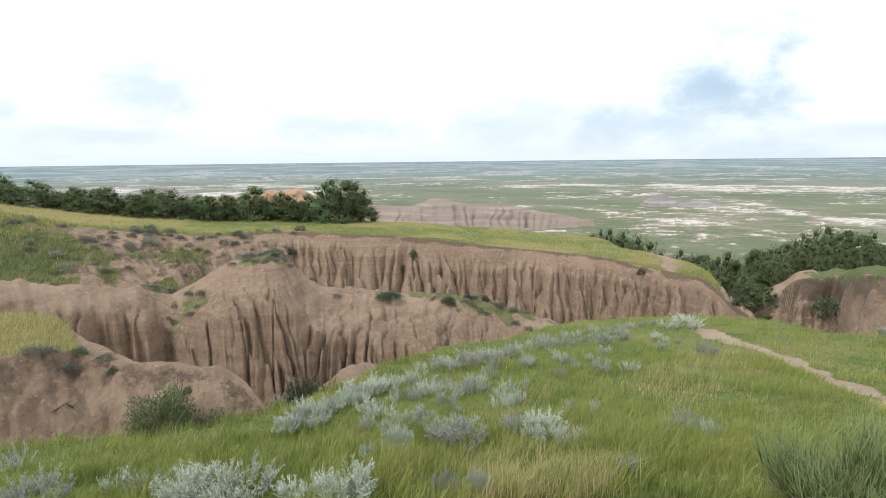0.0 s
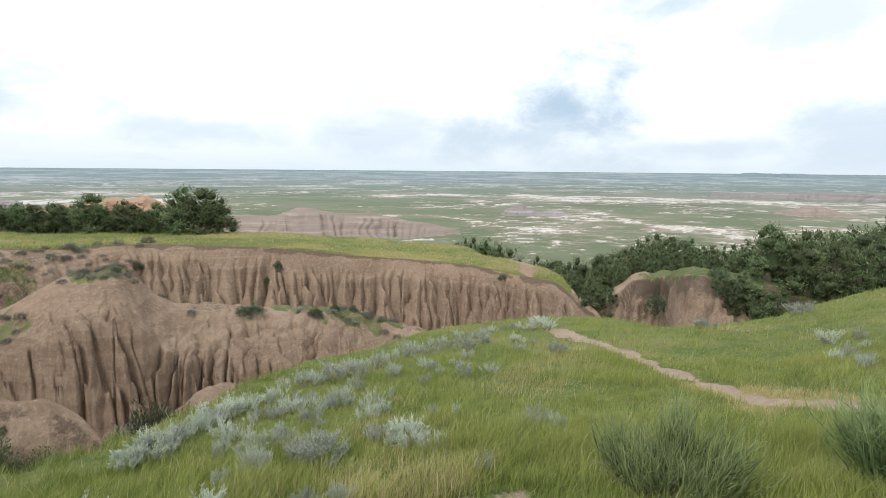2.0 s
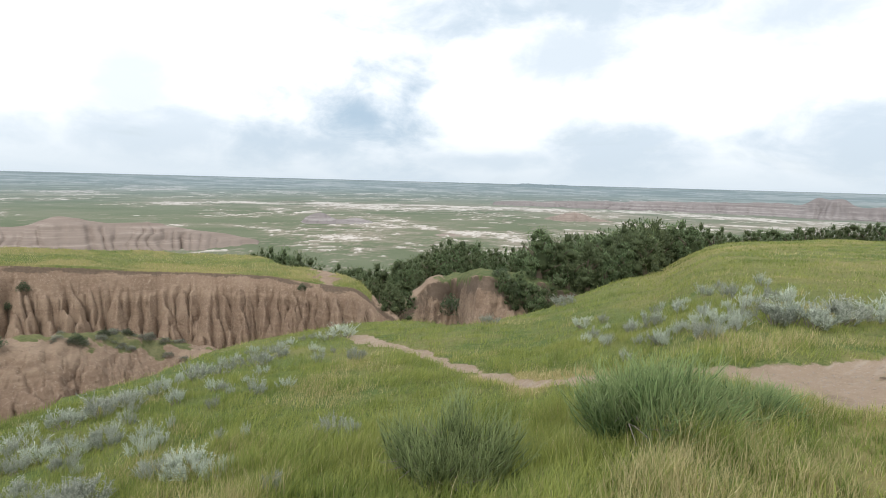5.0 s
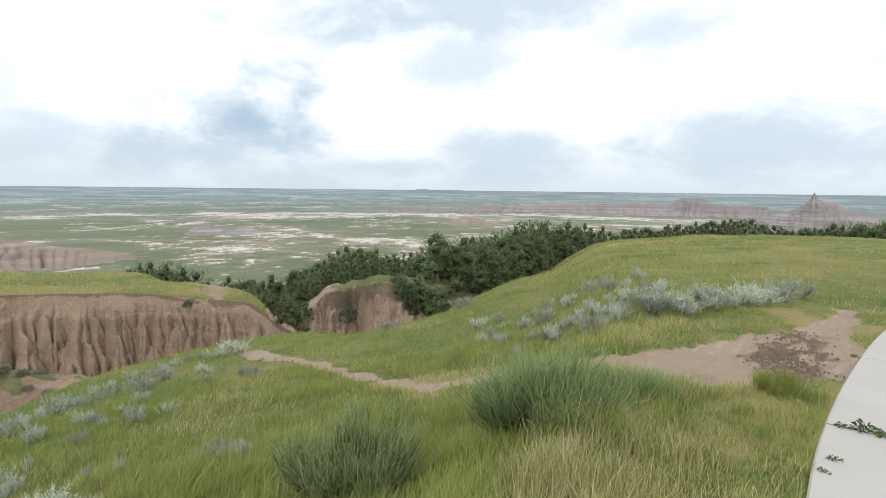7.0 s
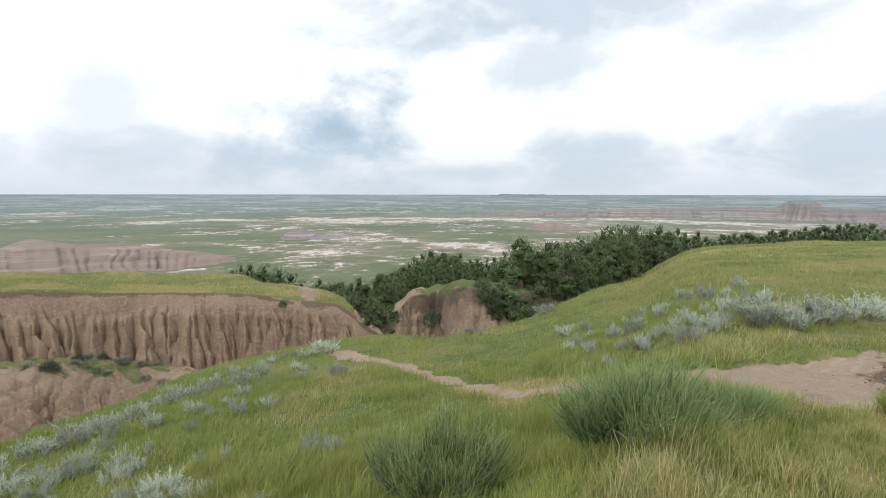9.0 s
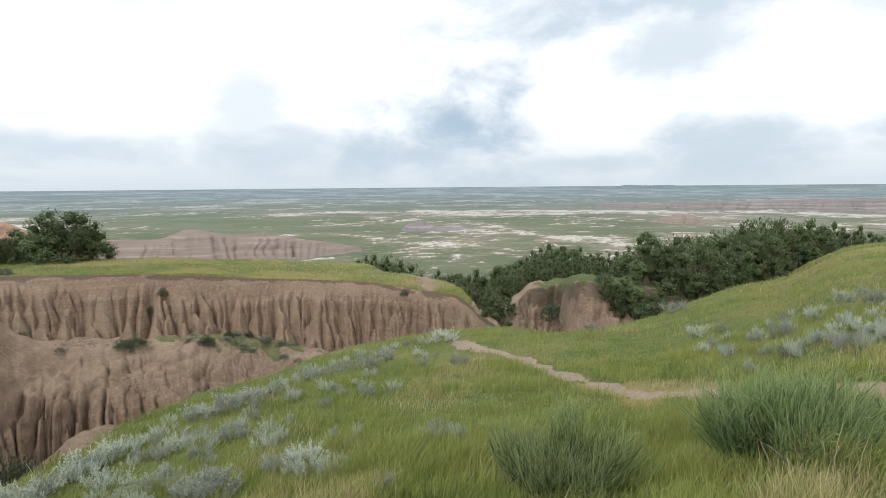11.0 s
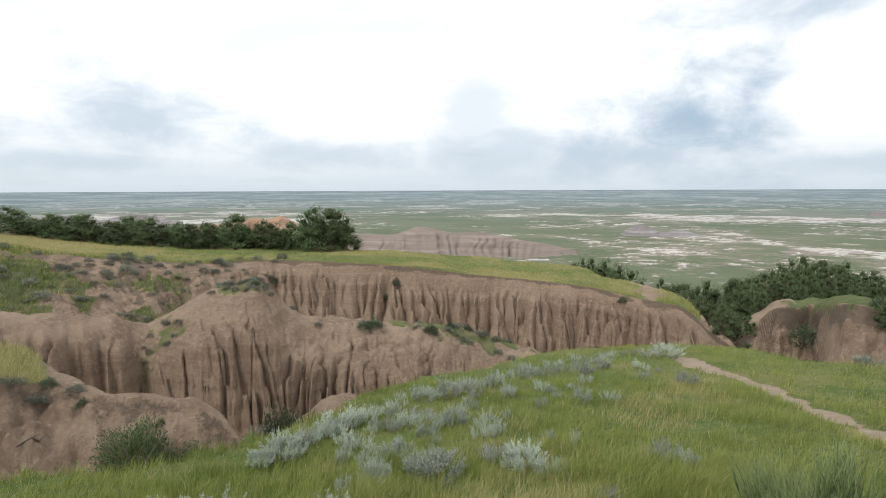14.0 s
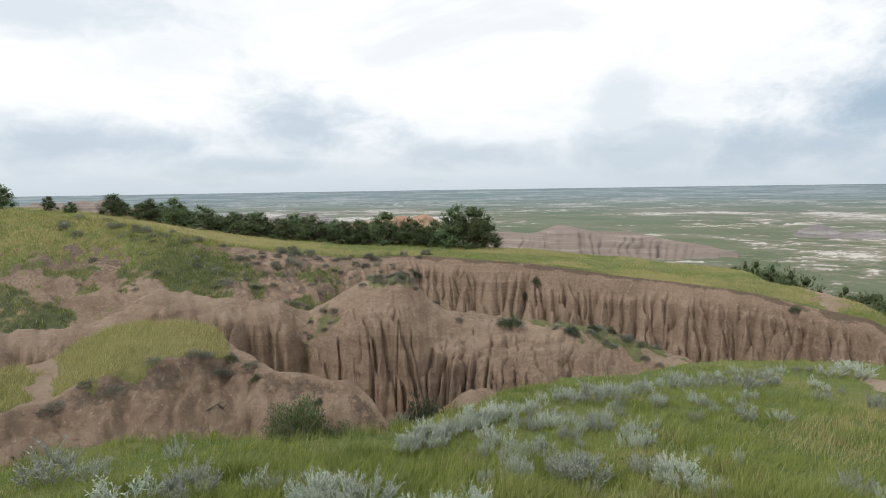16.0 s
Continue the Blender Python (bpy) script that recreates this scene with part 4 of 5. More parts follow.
# ---- trees ----
def juniper(seed, n_clump, per, wide):
    """A juniper of unit height: stout trunk, limbs, uneven crown of small sprays."""
    rng = np.random.default_rng(seed)
    tree = new("juniper_tree")
    pieces = [tube([(0, 0, -0.06), (0.01, 0.0, 0.12), (-0.01, 0.02, 0.35), (0.01, 0.01, 0.7)], [0.055, 0.045, 0.032, 0.01])]
    for k in range(6):
        a, h = 2 * math.pi * (k + rng.random() * 0.6) / 6, 0.1 + 0.08 * k
        r = wide * (0.75 - 0.4 * h)
        pieces.append(tube([(0, 0, h), (0.5 * r * math.cos(a), 0.5 * r * math.sin(a), h + 0.10), (r * math.cos(a), r * math.sin(a), h + 0.22)], [0.025, 0.016, 0.005], 5))
    part("trunk", mesh_from("trunk", *join(pieces), [BARK]), tree)
    # lobes make the outline uneven
    lobes = [(np.array([0, 0, 0.36]), np.array([wide * 0.62, wide * 0.62, 0.38]))]
    m = 15
    for k in range(m):
        a = 2.4 * k + rng.uniform(-0.5, 0.5)
        h = 0.08 + 0.82 * (k / (m - 1)) ** 1.15 + rng.uniform(-0.05, 0.05)
        r = wide * (0.92 - 0.80 * h ** 1.3) * rng.uniform(0.55, 1.0)
        f = rng.uniform(0.65, 1.15)
        lobes.append((np.array([r * math.cos(a), r * math.sin(a), h]), np.array([wide * 0.27, wide * 0.27, 0.13]) * f))
    pick = rng.choice(len(lobes), n_clump, p=np.r_[0.22, np.full(m, 0.78 / m)])
    dirs = rng.normal(size=(n_clump, 3))
    dirs /= np.linalg.norm(dirs, axis=1, keepdims=True)
    cen = np.array([l[0] for l in lobes])[pick] + np.array([l[1] for l in lobes])[pick] * dirs * rng.uniform(0.6, 1.08, (n_clump, 1))
    cen[:, 2] = np.clip(cen[:, 2], 0.02, 1.0)
    at = np.repeat(cen, per, 0) + rng.normal(scale=0.024, size=(n_clump * per, 3))
    way = np.repeat(dirs, per, 0) * 0.6 + np.array([0, 0, 0.8]) + rng.normal(scale=0.45, size=(n_clump * per, 3))
    lc, lf = leaves(at, way, rng.uniform(0.024, 0.058, len(at)), rng.uniform(0.011, 0.022, len(at)), rng)
    # added solid blobs, coloured dark for the crown's inner shade, that stop see-through
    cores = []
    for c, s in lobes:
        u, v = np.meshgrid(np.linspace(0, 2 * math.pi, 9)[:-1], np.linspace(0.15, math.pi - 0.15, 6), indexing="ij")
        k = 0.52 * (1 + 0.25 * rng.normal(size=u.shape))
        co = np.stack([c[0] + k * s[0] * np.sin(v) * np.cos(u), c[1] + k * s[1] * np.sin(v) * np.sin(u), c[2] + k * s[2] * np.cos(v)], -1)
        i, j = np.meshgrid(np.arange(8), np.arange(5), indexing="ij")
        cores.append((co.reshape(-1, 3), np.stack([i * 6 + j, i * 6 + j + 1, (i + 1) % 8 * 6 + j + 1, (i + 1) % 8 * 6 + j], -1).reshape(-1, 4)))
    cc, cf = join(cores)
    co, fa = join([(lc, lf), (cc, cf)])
    part("crown", mesh_from("crown", co, fa, [JUNIPER, JUNIPER_SHADE], np.r_[np.zeros(len(lf)), np.ones(len(cf))]), tree)
    return tree


def placed(az, d, high, wide=1.0, sink=0.05, turn=None, tilt=0.0):
    x, y, z = ground_at(az, d, sink)
    t = random.uniform(0, 360) if turn is None else turn
    return pose(x, y, z, tilt, 0, t) @ Matrix.Diagonal((high * wide, high * wide, high, 1))


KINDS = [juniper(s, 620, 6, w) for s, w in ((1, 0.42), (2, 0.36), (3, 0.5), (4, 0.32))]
WOOD = "junipers on the wooded slope"
ROW = "junipers behind the plateau"


def spread(kinds, rows, label, category, group):
    """The first of each kind stands at a place itself; the others are copies."""
    first = {}
    for kind, m in rows:
        if kind in first:
            tagged(copy_thing(kinds[kind], m), label, category, group)
        else:
            first[kind] = m
    for kind, m in first.items():
        kinds[kind].matrix_basis = m
        tagged(kinds[kind], label, category, group)


# left row: bearing, distance, height, width factor
LEFT = [(-51.9, 62, 2.6, 1), (-48.7, 60, 1.9, 1), (-47.2, 58, 1.3, 1), (-44, 58, 2.5, 1.2), (-41.3, 57, 2.8, 1.2), (-39.2, 55, 3.0, 1.1), (-36.6, 54, 2.5, 1.2), (-34, 54, 2.9, 1.25),
        (-31.6, 54, 2.8, 1.2), (-29.2, 53, 3.1, 1.2), (-26.6, 53, 2.8, 1.2), (-24, 53, 3.0, 1.15), (-21.4, 53, 2.7, 1.1), (-19, 52, 3.9, 1.1), (-16.2, 51, 3.0, 0.95), (-14.4, 50.5, 3.2, 0.8), (-11.9, 50, 4.1, 1.0), (-9.8, 49.5, 4.2, 1.1), (-8.6, 50, 3.3, 0.9)]
TOPS = [(14, -7.6), (16.4, -7.1), (20.4, -7.6), (21.4, -8.4), (25.5, -8.6), (28.8, -8.8), (32.2, -7.4), (36.8, -5.8), (40.4, -6.6), (45.1, -5.6), (49.3, -4.7), (52.2, -3.9), (55.1, -3.2), (58.6, -3.3), (62.5, -3.7),
        (68.7, -3.0), (74.4, -2.2), (78, -2.9), (84.5, -2.0), (90, -2.0)]
left_rows, wood_rows = [], []
for i, (az, d, h, w) in enumerate(LEFT):
    left_rows.append((i % 4, placed(az, d, h * (0.92 if az > -13 else random.uniform(0.62, 0.95)), w * random.uniform(1.3, 1.7))))
    if -46 < az < -13:
        for more in (random.uniform(0.5, 1.1), random.uniform(1.4, 2.2)):
            left_rows.append(((i + 2) % 4, placed(az + more, d + random.uniform(0.5, 3), h * random.uniform(0.5, 0.8), w * 1.6)))


def wood(az, d, low, most=5.6):
    top = float(line(TOPS, np.array([float(az)]))[0]) - low
    x, y, z = ground_at(az, d)
    h = min(EYE + d * math.tan(radians(top)) - z, most)
    if h > 1.4:
        wood_rows.append((random.randrange(4), placed(az, d, h, random.uniform(0.85, 1.3))))


random.seed(7)
for k in range(7):
    wood(15.4 + 0.85 * k, random.uniform(50, 56), random.uniform(0, 0.5))
for k in range(12):
    wood(21.5 + 0.8 * k, random.uniform(50, 58), random.uniform(0, 0.9))
for k in range(9):
    wood(23.5 + 0.8 * k, random.uniform(42, 47), random.uniform(1.2, 2.4))
for k in range(26):
    wood(30 + 0.95 * k, random.uniform(50, 60), random.uniform(0, 0.35))
for k in range(24):
    wood(30.3 + 1.02 * k, random.uniform(43, 48), random.uniform(0.5, 1.6))
for k in range(14):
    wood(32.5 + 0.42 * k if k < 6 else 44.5 + 1.3 * (k - 6), random.uniform(38, 42) if k < 6 else random.uniform(36, 41), random.uniform(1.5, 2.6))
for k in range(60):
    az = 53 + 0.6 * k
    edge = EYE / (math.tan(radians(-float(line(BRINK, np.array([az]))[0]))) - float(line(FALL, np.array([az]))[0]))
    wood(az, min(edge, 68) + random.uniform(2.5, 8), random.uniform(-0.15, 0.4), 6.5)
for az, d, h in ((45.3, 33, 3.2), (46.8, 33.5, 3.0), (48.3, 34, 2.7), (50.2, 35.5, 3.3), (52.0, 36, 3.0), (54.0, 38, 3.4), (55.6, 38.5, 3.0), (44.2, 29.2, 1.9), (45.2, 29.6, 2.2), (46.3, 30, 2.4), (43.4, 29.5, 1.4), (30.2, 31.0, 1.7), (29.5, 31.6, 1.5), (34.6, 31.0, 1.1), (35.4, 31.6, 1.5), (36.1, 32.2, 1.8), (41.6, 28.6, 1.3), (42.6, 28.8, 1.6), (30.6, 33.5, 1.6), (31.6, 33, 1.2), (29.6, 37, 2.3)):
    wood_rows.append((random.randrange(4), placed(az, d, h, 1.2)))
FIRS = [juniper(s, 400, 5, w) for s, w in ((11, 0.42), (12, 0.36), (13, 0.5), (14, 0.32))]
spread(KINDS, left_rows, "dark green juniper tree at the plateau's far edge", "tree", ROW)
spread(FIRS, wood_rows, "dark green juniper tree on the wooded slope", "tree", WOOD)


# ---- shrubs ----
def sagebrush(seed, tufts, shoots, per, leaf):
    """Silver sagebrush of unit height: woody stems, tufts of upright shoots thick with narrow leaves."""
    rng = np.random.default_rng(seed)
    shrub = new("sagebrush")
    stems, shafts, at, way = [], [], [], []
    for k in range(tufts):
        a, r = rng.uniform(0, 2 * math.pi), math.sqrt(rng.random()) * 0.52
        out = np.array([math.cos(a), math.sin(a), 0.0])
        node_at = r * 0.8 * out + np.array([0, 0, rng.uniform(0.12, 0.45) * (1 - 0.7 * r)])
        reach = rng.uniform(0.34, 0.58)
        stems.append(tube([0.3 * r * out + np.array([0, 0, -0.05]), 0.55 * r * out + np.array([0, 0, 0.5 * node_at[2] - 0.02]), node_at], [0.020, 0.015, 0.009], 4))
        for s in range(shoots):
            lean = rng.normal(scale=0.34, size=3) + 0.9 * r * out
            w = np.array([lean[0], lean[1], 1.0])
            w /= np.linalg.norm(w)
            size = reach * rng.uniform(0.6, 1.1)
            tip = node_at + size * w
            shafts.append(tube([node_at, 0.5 * (node_at + tip) + rng.normal(scale=0.012, size=3), tip], [0.007, 0.008, 0.003], 3))
            t = rng.uniform(0.12, 1.0, per)[:, None]
            at.append(node_at + t * size * w + rng.normal(scale=0.016, size=(per, 3)))
            way.append(0.75 * w + rng.normal(scale=0.48, size=(per, 3)))
    part("woody_base", mesh_from("woody_base", *join(stems), [TWIG]), shrub)
    at, way = np.concatenate(at), np.concatenate(way)
    lc, lf = leaves(at, way, rng.uniform(0.6, 1.25, len(at)) * leaf, 0.28 * leaf, rng)
    part("foliage", mesh_from("foliage", *join([(lc, lf)] + shafts), [SAGE]), shrub)
    return shrub


random.seed(21)
NEAR_SAGE = [sagebrush(s, 17, 8, 38, 0.060) for s in (31, 32, 33)]
FAR_SAGE = [sagebrush(s, 11, 5, 13, 0.088) for s in (34, 35, 36)]
# bearing, distance, width
SAGE_A = [(2.1, 4.85, 0.62), (-0.2, 5.0, 0.4), (-3.3, 5.49, 0.54), (-5.3, 4.8, 0.34), (11.2, 5.17, 0.50), (14.2, 4.95, 0.31), (-8.8, 4.65, 0.18), (-15, 6.11, 0.62), (-17, 6.0, 0.4), (-26.6, 4.2, 0.6), (-22.8, 4.1, 0.6), (-15.7, 3.9, 0.45),
          (-11.5, 3.75, 0.56), (-39.5, 5.2, 0.6), (0.1, 3.75, 0.22), (4.3, 3.75, 0.26), (25.2, 5.87, 0.36), (27.5, 5.7, 0.25), (19.9, 4.27, 0.22), (3.4, 7.57, 0.5), (0.2, 6.66, 0.3), (-6.2, 5.32, 0.26), (26.8, 11.6, 0.5), (8.6, 5.3, 0.4)]
SAGE_B = [(16.5, 13.7, 0.9), (18.5, 14.5, 0.8), (25.1, 18.6, 1.1), (23.3, 18.3, 0.9), (-9.1, 7.6, 0.7), (-6.5, 8.0, 0.6), (-2.9, 8.6, 0.6), (0, 9.5, 0.7), (2.7, 10.1, 0.8), (5, 10.6, 0.7), (7, 11.2, 0.7), (10.7, 12.4, 0.8), (13, 13.0, 0.7), (16.6, 9.41, 0.55), (9.2, 9.83, 0.5),
          (19.7, 9.75, 0.4), (16.5, 6.31, 0.18), (7.4, 6.56, 0.22), (13.7, 6.4, 0.2), (8.8, 7.7, 0.2), (-50.4, 7.0, 0.8), (-47.5, 6.8, 0.5), (-45, 5.6, 0.7), (-30.6, 4.85, 0.45), (-40.4, 7.1, 0.35), (-12.6, 6.6, 0.5), (-33.5, 5.2, 0.3)]
SAGE_C = [(68.0, 10.1, 0.8), (69.4, 10.2, 0.8), (70.8, 10.1, 0.8), (72.2, 10.6, 0.85), (73.2, 10.9, 0.8), (75.6, 11.2, 0.85), (76.6, 11.6, 0.9), (77.8, 12.3, 0.9), (79.2, 13.1, 0.85), (40.7, 18.7, 0.8), (50.8, 13.3, 0.6), (47.7, 23.2, 1.1), (48.8, 23.6, 0.9), (58.8, 8.9, 0.45), (53.6, 10, 0.3),
          (66.3, 15.6, 0.5), (62.5, 8.4, 0.4), (55.7, 11.6, 0.4), (63.3, 9.6, 0.5), (57.5, 11.2, 0.5), (65.8, 11.2, 0.55), (67.1, 12.9, 0.6), (60, 11.6, 0.45), (64, 12.6, 0.5), (61.6, 13.2, 0.5), (68.4, 12.4, 0.6), (65.2, 9.4, 0.4)]


def shrubs(rows, kinds, label, group, tall=0.72):
    out = []
    for i, (az, d, w) in enumerate(rows):
        x, y, z = ground_at(az, d, 0.02)
        h = (0.20 + tall * 0.45 * w) * random.uniform(0.9, 1.15)
        f = w / 1.24 / h
        out.append((i % len(kinds), pose(x, y, z, 0, 0, random.uniform(0, 360)) @ Matrix.Diagonal((h * f, h * f, h, 1))))
    spread(kinds, out, label, "shrub", group)


shrubs(SAGE_A, NEAR_SAGE, "silver-grey sagebrush with upright leafy shoots in the grass", "sagebrush on the slope")
scatter = []
random.seed(5)
while len(scatter) < 105:
    az = random.uniform(-14, 26)
    d = float(EYE / (math.tan(radians(-float(line(BRINK, np.array([az]))[0]))) - 0.2)) * random.choice((random.uniform(0.93, 1.0), random.uniform(0.5, 1.0)))
    scatter.append((az, d, random.uniform(0.16, 0.42)))
shrubs(SAGE_B + scatter, FAR_SAGE, "small silver-grey sagebrush at the slope's brink", "sagebrush along the brink")
HILL_SAGE = [sagebrush(s, 14, 5, 17, 0.072) for s in (37, 38)]
random.seed(6)
for k in range(44):
    SAGE_C.append((random.uniform(51, 69), random.uniform(8.4, 14.5), random.uniform(0.14, 0.34)))
shrubs([(a, d, w * 1.12 if i < 9 else w) for i, (a, d, w) in enumerate(SAGE_C)], HILL_SAGE, "silver-grey sagebrush beside the worn ground on the hill", "sagebrush on the hill")


def rabbitbrush(seed, stems, name="rabbitbrush", mat=RABBIT, spreadout=0.55, thick=0.009, dead=14):
    """A broom-like bush of unit height: many thin upright stems, with dead grey twigs at the base."""
    rng = np.random.default_rng(seed)
    bush = new(name)
    n = stems
    groups = 22
    ga, gr = rng.uniform(0, 2 * math.pi, groups), np.sqrt(rng.random(groups)) * 0.50 * spreadout / 0.55
    gx, gh = np.stack([gr * np.cos(ga), gr * np.sin(ga)], 1), rng.uniform(0.62, 1.0, groups) * (1 - 0.5 * gr ** 2)
    gh[0], gx[0] = 1.0, 0
    gh *= rng.uniform(0.6, 1.0, groups)
    g = rng.integers(0, groups, n)
    a, r = rng.uniform(0, 2 * math.pi, n), np.sqrt(rng.random(n))
    rise = rng.random(n) ** 0.8
    long = rng.uniform(0.18, 0.46, n)
    width = (0.07 + 0.09 * rise) * r
    foot = np.stack([gx[g, 0] * (0.55 + 0.45 * rise) + width * np.cos(a), gx[g, 1] * (0.55 + 0.45 * rise) + width * np.sin(a), np.maximum(rise * gh[g] - long * 0.95, -0.03)], 1)
    out = np.stack([gx[g, 0] * 0.24 + 0.10 * r * np.cos(a), gx[g, 1] * 0.24 + 0.10 * r * np.sin(a), 0 * a], 1) * rng.uniform(0.4, 1.4, (n, 1))
    mid = foot + out * 0.5 + np.array([0, 0, 1]) * (0.52 * long)[:, None] + rng.normal(scale=0.020, size=(n, 3))
    top = foot + out * 0.85 + np.array([0, 0, 1]) * long[:, None] + rng.normal(scale=0.042, size=(n, 3))
    side = np.cross(top - foot, rng.normal(size=(n, 3)))
    side /= np.linalg.norm(side, axis=1, keepdims=True)
    t = thick
    co = np.stack([foot - side * t, foot + side * t, mid - side * t * 0.8, mid + side * t * 0.8, top - side * t * 0.25, top + side * t * 0.25], 1).reshape(-1, 3)
    q = 6 * np.arange(n)[:, None]
    fa = np.concatenate([q + [0, 1, 3, 2], q + [2, 3, 5, 4]])
    tips = np.tile([0, 0, 0.3, 0.3, 1, 1], n)
    k = n
    s = rng.integers(0, n, k)
    u = rng.uniform(0.35, 1.0, k)[:, None]
    at = np.where(u < 0.5, foot[s] + (mid[s] - foot[s]) * u * 2, mid[s] + (top[s] - mid[s]) * (u - 0.5) * 2)
    lc, lf = leaves(at, (top - mid)[s] * 1.0 + rng.normal(scale=0.22, size=(k, 3)), rng.uniform(0.03, 0.06, k), thick * 1.2, rng)
    co2, fa2 = join([(co, fa), (lc, lf)])
    tips = np.r_[tips, np.tile([0.2, 0.4, 0.8, 0.4], k)]
    part("foliage", mesh_from("foliage", co2, fa2, [mat], None, [("tip", tips * 0.75)]), bush)
    tw = []
    for i in range(dead):
        a = rng.uniform(0, 2 * math.pi)
        r = rng.uniform(0.3, 0.62) * spreadout / 0.55
        tw.append(tube([(0.1 * math.cos(a), 0.1 * math.sin(a), 0), (0.6 * r * math.cos(a), 0.6 * r * math.sin(a), 0.18), (r * math.cos(a + 0.3), r * math.sin(a + 0.3), rng.uniform(0.1, 0.4))], [0.009, 0.006, 0.002], 4))
    part("dead_wood", mesh_from("twigs", *join(tw), [TWIG]), bush, "dead grey twigs")
    return bush


def set_bush(bush, az, d, high, wide, label, group="", sink=0.02, turn=0):
    x, y, z = ground_at(az, d, sink)
    bush.matrix_basis = pose(x, y, z, 0, 0, turn) @ Matrix.Diagonal((wide, wide, high, 1))
    return tagged(bush, label, "shrub", group)


set_bush(rabbitbrush(41, 2700, spreadout=0.56, thick=0.0052, dead=70), 39.5, 4.2, 0.78, 0.90, "green rabbitbrush with thin broom-like stems beside the trail")
set_bush(rabbitbrush(42, 3800, spreadout=0.58, thick=0.0045, dead=70), 60.0, 4.85, 0.86, 1.12, "wide green rabbitbrush beside the worn ground")
set_bush(rabbitbrush(43, 2600, thick=0.0055), 68.3, 5.15, 0.42, 0.72, "low green rabbitbrush at the edge of bare ground")
set_bush(rabbitbrush(44, 1800, "yellow_shrub", LIME, 0.55, 0.006), 80.0, 5.95, 0.30, 0.40, "small yellow-green bush beside the concrete walk")
def low_shrub(seed, mat, n=420, leaf=1.0, name="desert_shrub"):
    """A rounded shrub of unit height."""
    rng = np.random.default_rng(seed)
    shrub = new(name)
    d = rng.normal(size=(n, 3))
    d[:, 2] = np.abs(d[:, 2])
    d /= np.linalg.norm(d, axis=1, keepdims=True)
    bump = 1 + 0.25 * np.sin(5 * d[:, :1] + seed) * np.cos(4 * d[:, 1:2])
    at = d * rng.uniform(0.45, 0.9, (n, 1)) * bump * [0.62, 0.62, 0.85]
    lc, lf = leaves(at, d + rng.normal(scale=0.4, size=d.shape) + [0, 0, 0.5], rng.uniform(0.16, 0.30, n) * leaf, 0.09 * leaf, rng)
    part("foliage", mesh_from("foliage", lc, lf, [mat]), shrub)
    tw = [tube([(0, 0, -0.05), (0.2 * math.cos(a), 0.2 * math.sin(a), 0.3), (0.42 * math.cos(a), 0.42 * math.sin(a), 0.6)], [0.03, 0.02, 0.008], 4) for a in (0.3, 1.4, 2.6, 3.7, 4.9)]
    part("woody_base", mesh_from("stems", *join(tw), [TWIG]), shrub)
    return shrub


GULLY_BUSHES = [(81, GULLY, 7600, 0.18, -28.8, 10.9, 1.35, 1.25, "dense green bush in the gully at the knoll's foot"), (82, GULLY, 5200, 0.19, -24.4, 10.6, 0.95, 1.2, "low green bush in the gully at the knoll's foot"),
                (83, RIM_SAGE, 1500, 0.42, -22.0, 10.4, 0.8, 1.0, "grey-green bush in the gully at the knoll's foot"), (84, RIM_SAGE, 1500, 0.42, -17.6, 13.2, 1.3, 1.3, "grey-green bush in the gully below the spur"),
                (85, GREASE, 1500, 0.42, -15.4, 14.0, 1.3, 1.1, "dark green bush in the gully below the spur"), (86, GULLY, 3000, 0.26, -50.8, 9.8, 1.2, 1.2, "dense green bush in the gully beside sagebrush"),
                (87, LIME, 900, 0.5, -28.4, 19.2, 0.6, 0.6, "yellow-green bush on a clay slope"), (88, LIME, 1200, 0.45, -12.8, 15.0, 1.2, 0.9, "yellow-green bush on the gully floor")]
for seed, mat, n, leaf, az, d, high, wide, label in GULLY_BUSHES:
    set_bush(low_shrub(seed, mat, n, leaf, "gully_bush"), az, d, high, wide, label)


random.seed(33)
DARK = [low_shrub(s, GREASE, 900, 0.55) for s in (51, 52, 53)]
GREY = [low_shrub(s, RIM_SAGE, 520, 0.6) for s in (54, 55)]
# bearing, distance, size: dark shrubs on ledges and at the cliff's foot
LEDGE = [(-9.3, 36.2, 1.2), (-10.2, 36.5, 0.8), (-17.5, 24.0, 0.45), (0.5, 24.2, 0.7), (-5.5, 23.6, 0.8), (-6.6, 23.5, 0.7), (11.5, 35.2, 1.3), (9.5, 35.5, 1.0), (13, 34.6, 0.9), (20.4, 37.0, 0.7), (-3.2, 40.6, 0.9), (-4.2, 40.4, 0.7), (-15.8, 41.5, 0.9), (36.3, 32.6, 1.5), (35.6, 31.8, 1.7), (36.0, 34.0, 1.9), (42.2, 29.0, 1.3), (41.4, 29.3, 1.0),
         (35.2, 32, 1.3), (37.1, 32.3, 1.2), (43.6, 29.5, 1.2), (45, 30, 1.3), (30.3, 32.5, 1.1), (-46, 30, 1.0), (-35.0, 13.4, 0.35), (-32.6, 12.7, 0.3), (2.6, 25.2, 0.5), (4.5, 25.6, 0.45), (-26.5, 11.9, 0.25), (-45.8, 29, 0.7)]
shrub_rows = [(i % 3, placed(az, d, w * 0.72, 1.2, 0.05)) for i, (az, d, w) in enumerate(LEDGE)]
spread(DARK, shrub_rows, "dark grey-green desert shrub on eroded clay", "shrub", "dark shrubs on the clay")
rim_rows = []
